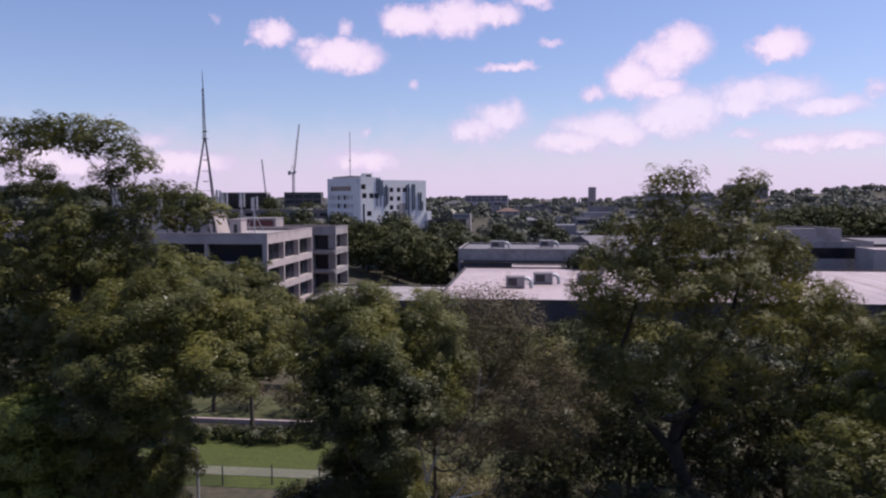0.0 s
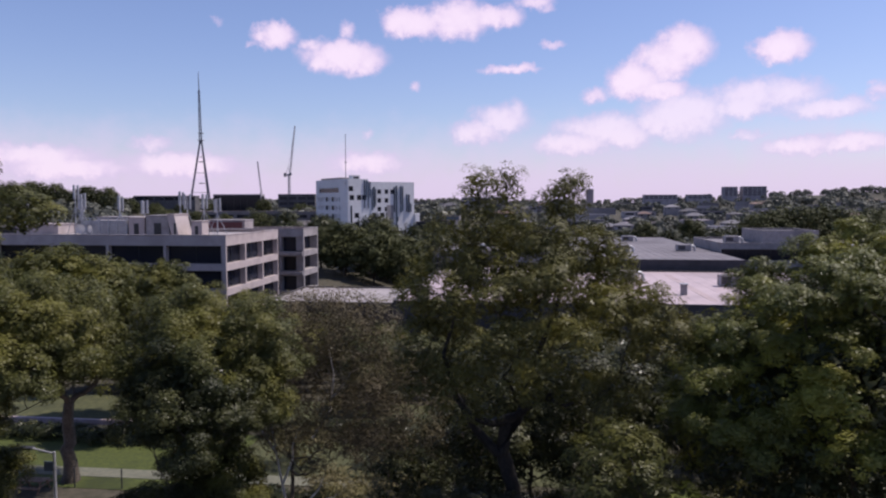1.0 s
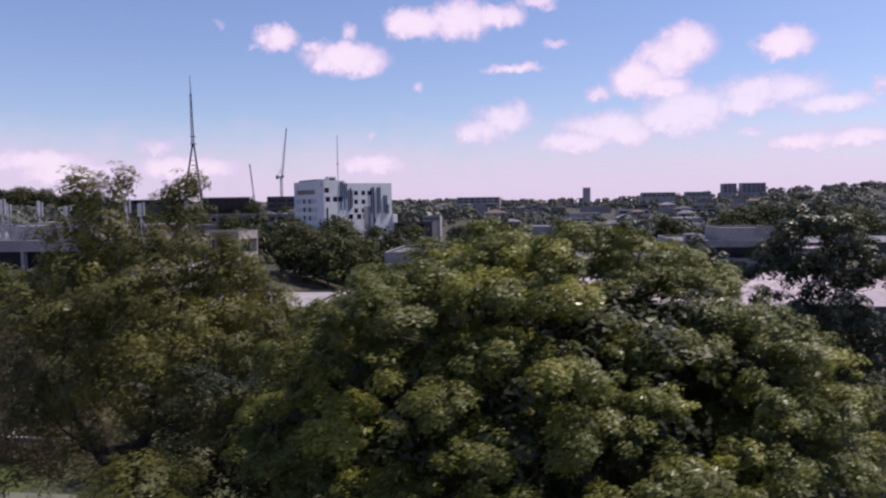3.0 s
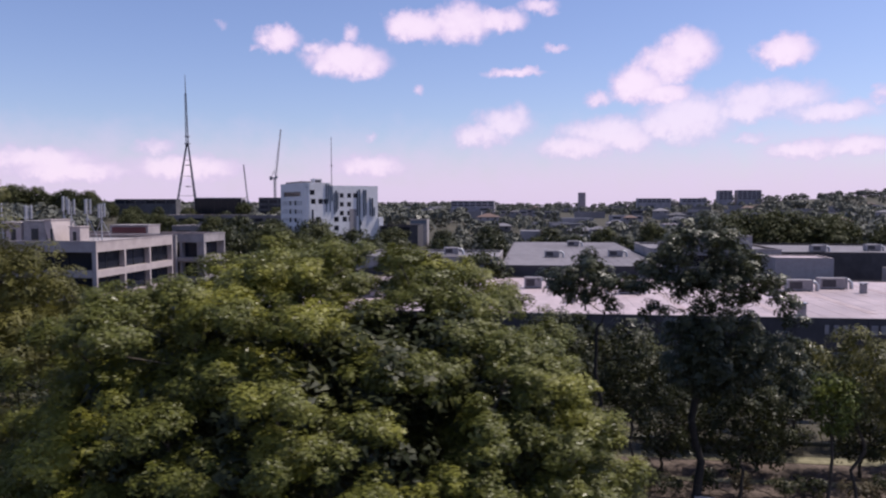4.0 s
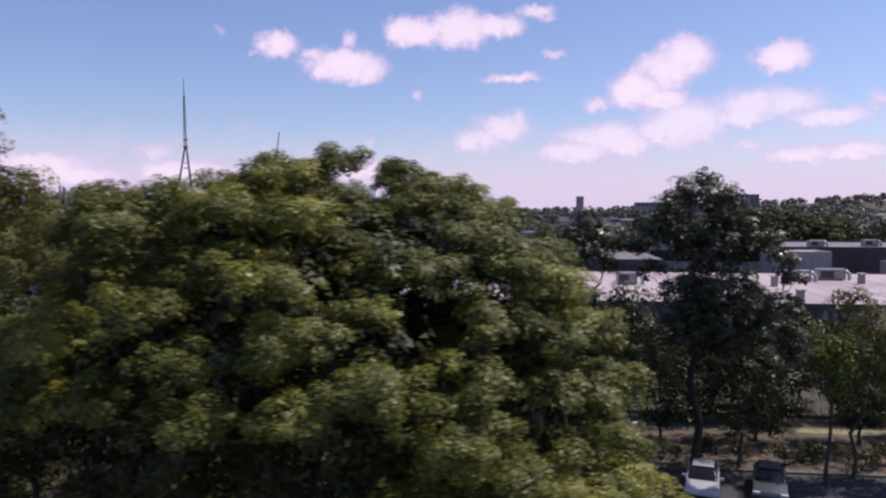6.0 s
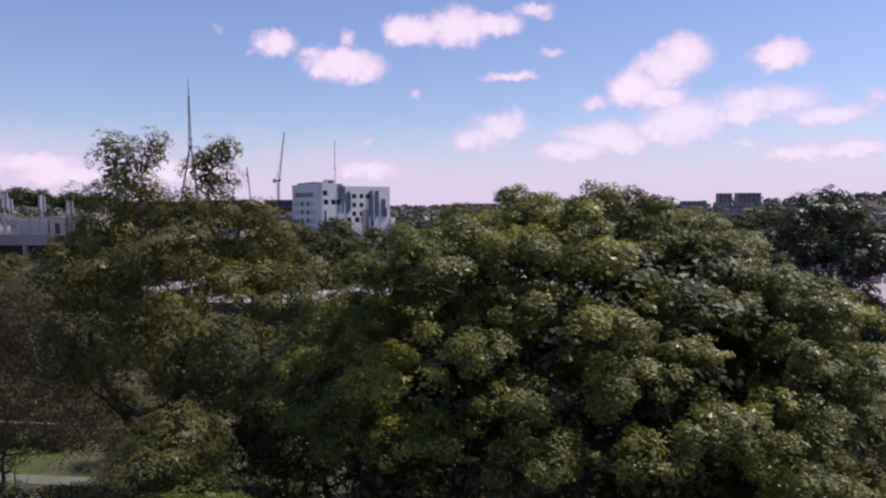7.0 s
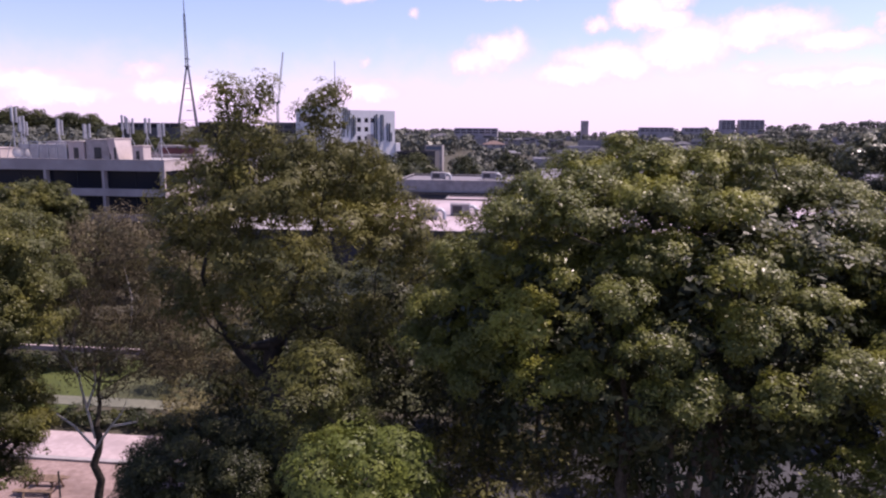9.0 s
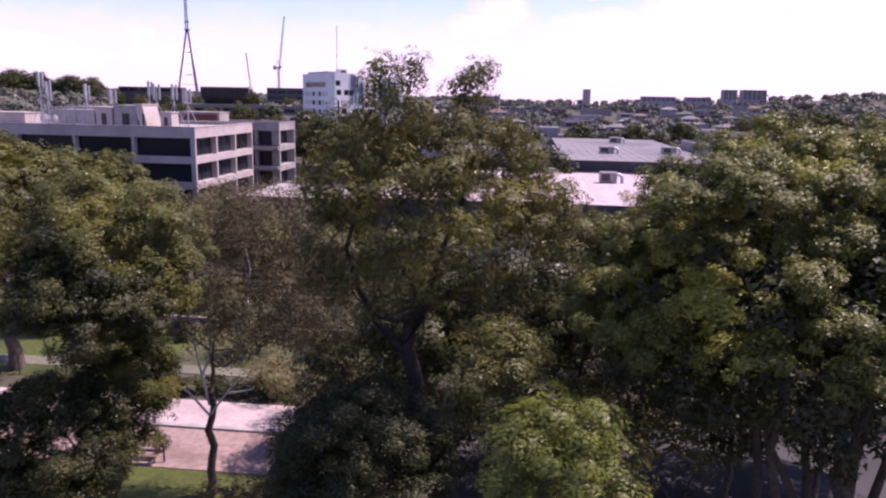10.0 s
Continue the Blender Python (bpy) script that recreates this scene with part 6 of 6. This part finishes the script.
def far_woods():
    """Woods and street trees out to the skyline, as one sheet of clumps."""
    rng = rngs(300)
    rows = []
    while len(rows) < 4000:
        y = 300 * (2100 / 300) ** rng.random()
        x = y * (-0.12 + (rng.random() - 0.5) * 1.5) + 12
        dense = noise.noise((x * 0.006, y * 0.004, 3.0)) + 0.9 * (x > 0.25 * y) + 0.5 * (x < -0.45 * y) + (0.35 if y > 900 else 0)
        if dense < -0.12:
            continue
        if any(abs(x - a) < w * 0.5 + 4 and b - 6 < y < b + d + 6 for a, b, w, d in SPOTS):
            continue
        if y < 660 and -0.57 * y < x < -25 and not (y > 440 and x > -150):
            continue
        if 1480 < y < 1530 and 370 < x < 470 or y > 780 and y < 1001 and -95 < x < -25:
            continue
        s = (4.2 + 3.2 * rng.random()) * (1 + 0.25 * (y > 900))
        if -0.06 < x / y < 0.3 and y < 1500:
            s *= 0.72
        z = gz(x, y)
        rows.append((x, y, z + s * 1.0, s, s, s * 0.85))
        rows.append((x + s * 0.6 * rng.normal(), y, z + s * 1.35, s * 0.6, s * 0.6, s * 0.55))
    me_rows = np.array(rows)
    k = 44
    who = np.repeat(np.arange(len(me_rows)), k)
    d = unit(rng.normal(size=(len(who), 3)) + np.array([0, 0, 0.35]))
    c = me_rows[who, :3] + d * me_rows[who, 3:6] * (0.8 + 0.3 * rng.random((len(who), 1)))
    n = unit(d + 0.3 * rng.normal(size=d.shape))
    t = unit(np.cross(n, rng.normal(size=d.shape)))
    b = np.cross(n, t)
    ln = me_rows[who, 3:4] * (0.2 + 0.2 * rng.random((len(who), 1)))
    v = np.stack([c - t * ln * 0.8 + b * ln * 0.8, c - t * ln * 0.8 - b * ln * 0.8, c + t * ln], 1).reshape(-1, 3)
    ob = part_mesh("far_woods", quads("far_woods", v, np.arange(len(who) * 3).reshape(-1, 3)), M_FAR_HAZE)
    tagged(ob, "woods and street trees reaching the skyline, green lightened and greyed for haze", "woods", kind="stuff")


far_woods()


def hedge(x0, x1, y, h, label):
    rng = rngs(int(abs(x0 * 7 + y)))
    rows = [(x, y + 0.3 * rng.normal(), h * 0.5, 0.8, 0.7, h * 0.5) for x in np.arange(x0, x1, 0.9)]
    ob = part_mesh("hedge", leaf_mesh("hedge", rows, rng, tuft=0.3, per_m2=6, leaves=18, leaf=0.2, slim=0.5), M_DARK)
    tagged(ob, label, "hedge", kind="stuff")


hedge(-45, -15, 49.9, 1.1, "clipped dark hedge at the back of the lawn")
hedge(-14, 2, 52.4, 1.3, "clipped dark hedge in front of a low wall")
hedge(-14.5, -3.5, 40.2, 0.9, "low dark hedge beside the promenade")


# ---------------------------------------------------------------- park furniture and cars
def picnic_table(x, y, turn):
    t = thing("picnic_table", (x, y, 0.03), "weathered timber picnic table with two fixed benches", "picnic table", "picnic tables", turn=turn)
    for k in range(5):
        part("plank", boxed(-0.95, 0.95, -0.37 + k * 0.15, -0.235 + k * 0.15, 0.72, 0.76, bevel=0.008), M_WOOD, t)
    for s in (-1, 1):
        for k in range(2):
            y0 = s * 0.72 - 0.14 + k * 0.145
            part("seat_plank", boxed(-0.95, 0.95, y0, y0 + 0.135, 0.42, 0.46, bevel=0.008), M_WOOD, t)
        part("cross_beam", boxed(s * 0.66 - 0.04, s * 0.66 + 0.04, -0.84, 0.84, 0.35, 0.415), M_WOOD, t)
        part("top_beam", boxed(s * 0.66 - 0.04, s * 0.66 + 0.04, -0.36, 0.36, 0.645, 0.715), M_WOOD, t)
        for q in (-1, 1):
            part("leg", rod(bmesh.new(), (s * 0.66 + 0.06, q * 0.62, 0), (s * 0.66 + 0.06, q * 0.26, 0.70), 0.05, sides=6), M_WOOD, t)


picnic_table(-9.1, 31.9, 4)
picnic_table(-24.6, 40.2, 0)


def post(x, y, h, z=0.0):
    t = thing("fence_post", (x, y, z), "slim dark steel post standing alone", "post", "fence posts")
    part("shaft", rod(bmesh.new(), (0, 0, 0), (0, 0, h), 0.045, sides=10), M_DKSTEEL, t)
    part("cap", rod(bmesh.new(), (0, 0, h + 0.002), (0, 0, h + 0.05), 0.06, 0.03, sides=10), M_DKSTEEL, t)


for x, y in ((-19.3, 41.2), (-16.25, 41.7), (-13.2, 41.8), (-22.4, 41.1), (-25.5, 41.0)):
    post(x, y, 1.25)
post(-7.9, 31.5, 1.3, 0.03)


def street_lamp(x, y, h):
    t = thing("street_lamp", (x, y, 0), "grey park lamp with a short arm and a small sign plate", "street lamp")
    part("pole", rod(bmesh.new(), (0, 0, 0), (0, 0, h), 0.09, 0.06, 12), M_STEEL, t)
    part("arm", rod(bmesh.new(), (0, 0, h - 0.1), (-1.1, 0, h + 0.12), 0.045, sides=8), M_STEEL, t)
    part("head", boxed(-1.7, -1.0, -0.16, 0.16, h + 0.05, h + 0.17, bevel=0.04), M_DKSTEEL, t)
    part("sign_plate", boxed(-0.5, -0.07, -0.02, 0.02, h - 0.9, h - 0.45, bevel=0.008), M_GLASS_B, t, "small blue sign plate")


street_lamp(-14.9, 28.5, 6.9)


def car(x, y, turn, colour, label):
    t = thing("car", (x, y, 0.02), label, "car", "parked cars", turn=turn)
    body_mat = paint("car_paint", colour)
    # length along y, the front towards -y
    prof = [(-2.15, 0.30), (-2.2, 0.62), (-2.05, 0.82), (-1.1, 0.98), (-0.35, 1.02), (1.75, 1.04), (2.12, 0.95), (2.2, 0.6), (2.12, 0.30)]
    cab = [(-1.05, 0.985), (-0.30, 1.40), (0.25, 1.50), (1.15, 1.46), (1.85, 1.045)]

    def loft(prof, w0, w1):
        bm = bmesh.new()
        zs = [p[1] for p in prof]
        lo, hi = min(zs), max(zs)
        half = lambda z: w0 + (w1 - w0) * (z - lo) / (hi - lo)
        left = [bm.verts.new((-half(z), y_, z)) for y_, z in prof]
        right = [bm.verts.new((half(z), y_, z)) for y_, z in prof]
        bm.faces.new(left[::-1])
        bm.faces.new(right)
        n = len(prof)
        for i in range(n):
            j = (i + 1) % n
            bm.faces.new([left[i], left[j], right[j], right[i]])
        bmesh.ops.bevel(bm, geom=bm.edges[:], offset=0.05, segments=2, affect="EDGES", profile=0.6)
        return bm

    part("body", loft(prof, 0.9, 0.84), body_mat, t, smooth=True)
    cabin = part("cabin", loft(cab, 0.80, 0.58), M_GLASS, t, "dark glazed cabin", smooth=True)
    part("roof", boxed(-0.57, 0.57, -0.22, 1.12, 1.47, 1.515, bevel=0.02), body_mat, cabin)
    for sx in (-1, 1):
        for yy in (-1.35, 1.35):
            w = part("wheel", rod(bmesh.new(), (sx * 0.70, yy, 0.31), (sx * 0.91, yy, 0.31), 0.31, sides=18), M_BLACK, t)
            part("rim", rod(bmesh.new(), (sx * 0.90, yy, 0.31), (sx * 0.925, yy, 0.31), 0.19, sides=12), M_STEEL, w)
        part("headlight", boxed(sx * 0.68 - 0.17, sx * 0.68 + 0.17, -2.22, -2.1, 0.66, 0.8, bevel=0.02), M_WHITE, t)
        part("mirror", boxed(sx * 0.98 - 0.1, sx * 0.98 + 0.1, -0.75, -0.62, 0.98, 1.12, bevel=0.03), body_mat, t)
    part("bumper", boxed(-0.78, 0.78, -2.26, -2.16, 0.34, 0.52, bevel=0.03), M_BLACK, t)


car(33.8, 45.6, -14, (0.42, 0.42, 0.45), "silver hatchback parked nose-out under trees")
car(37.4, 45.7, -16, (0.06, 0.065, 0.075), "dark grey hatchback parked nose-out under trees")
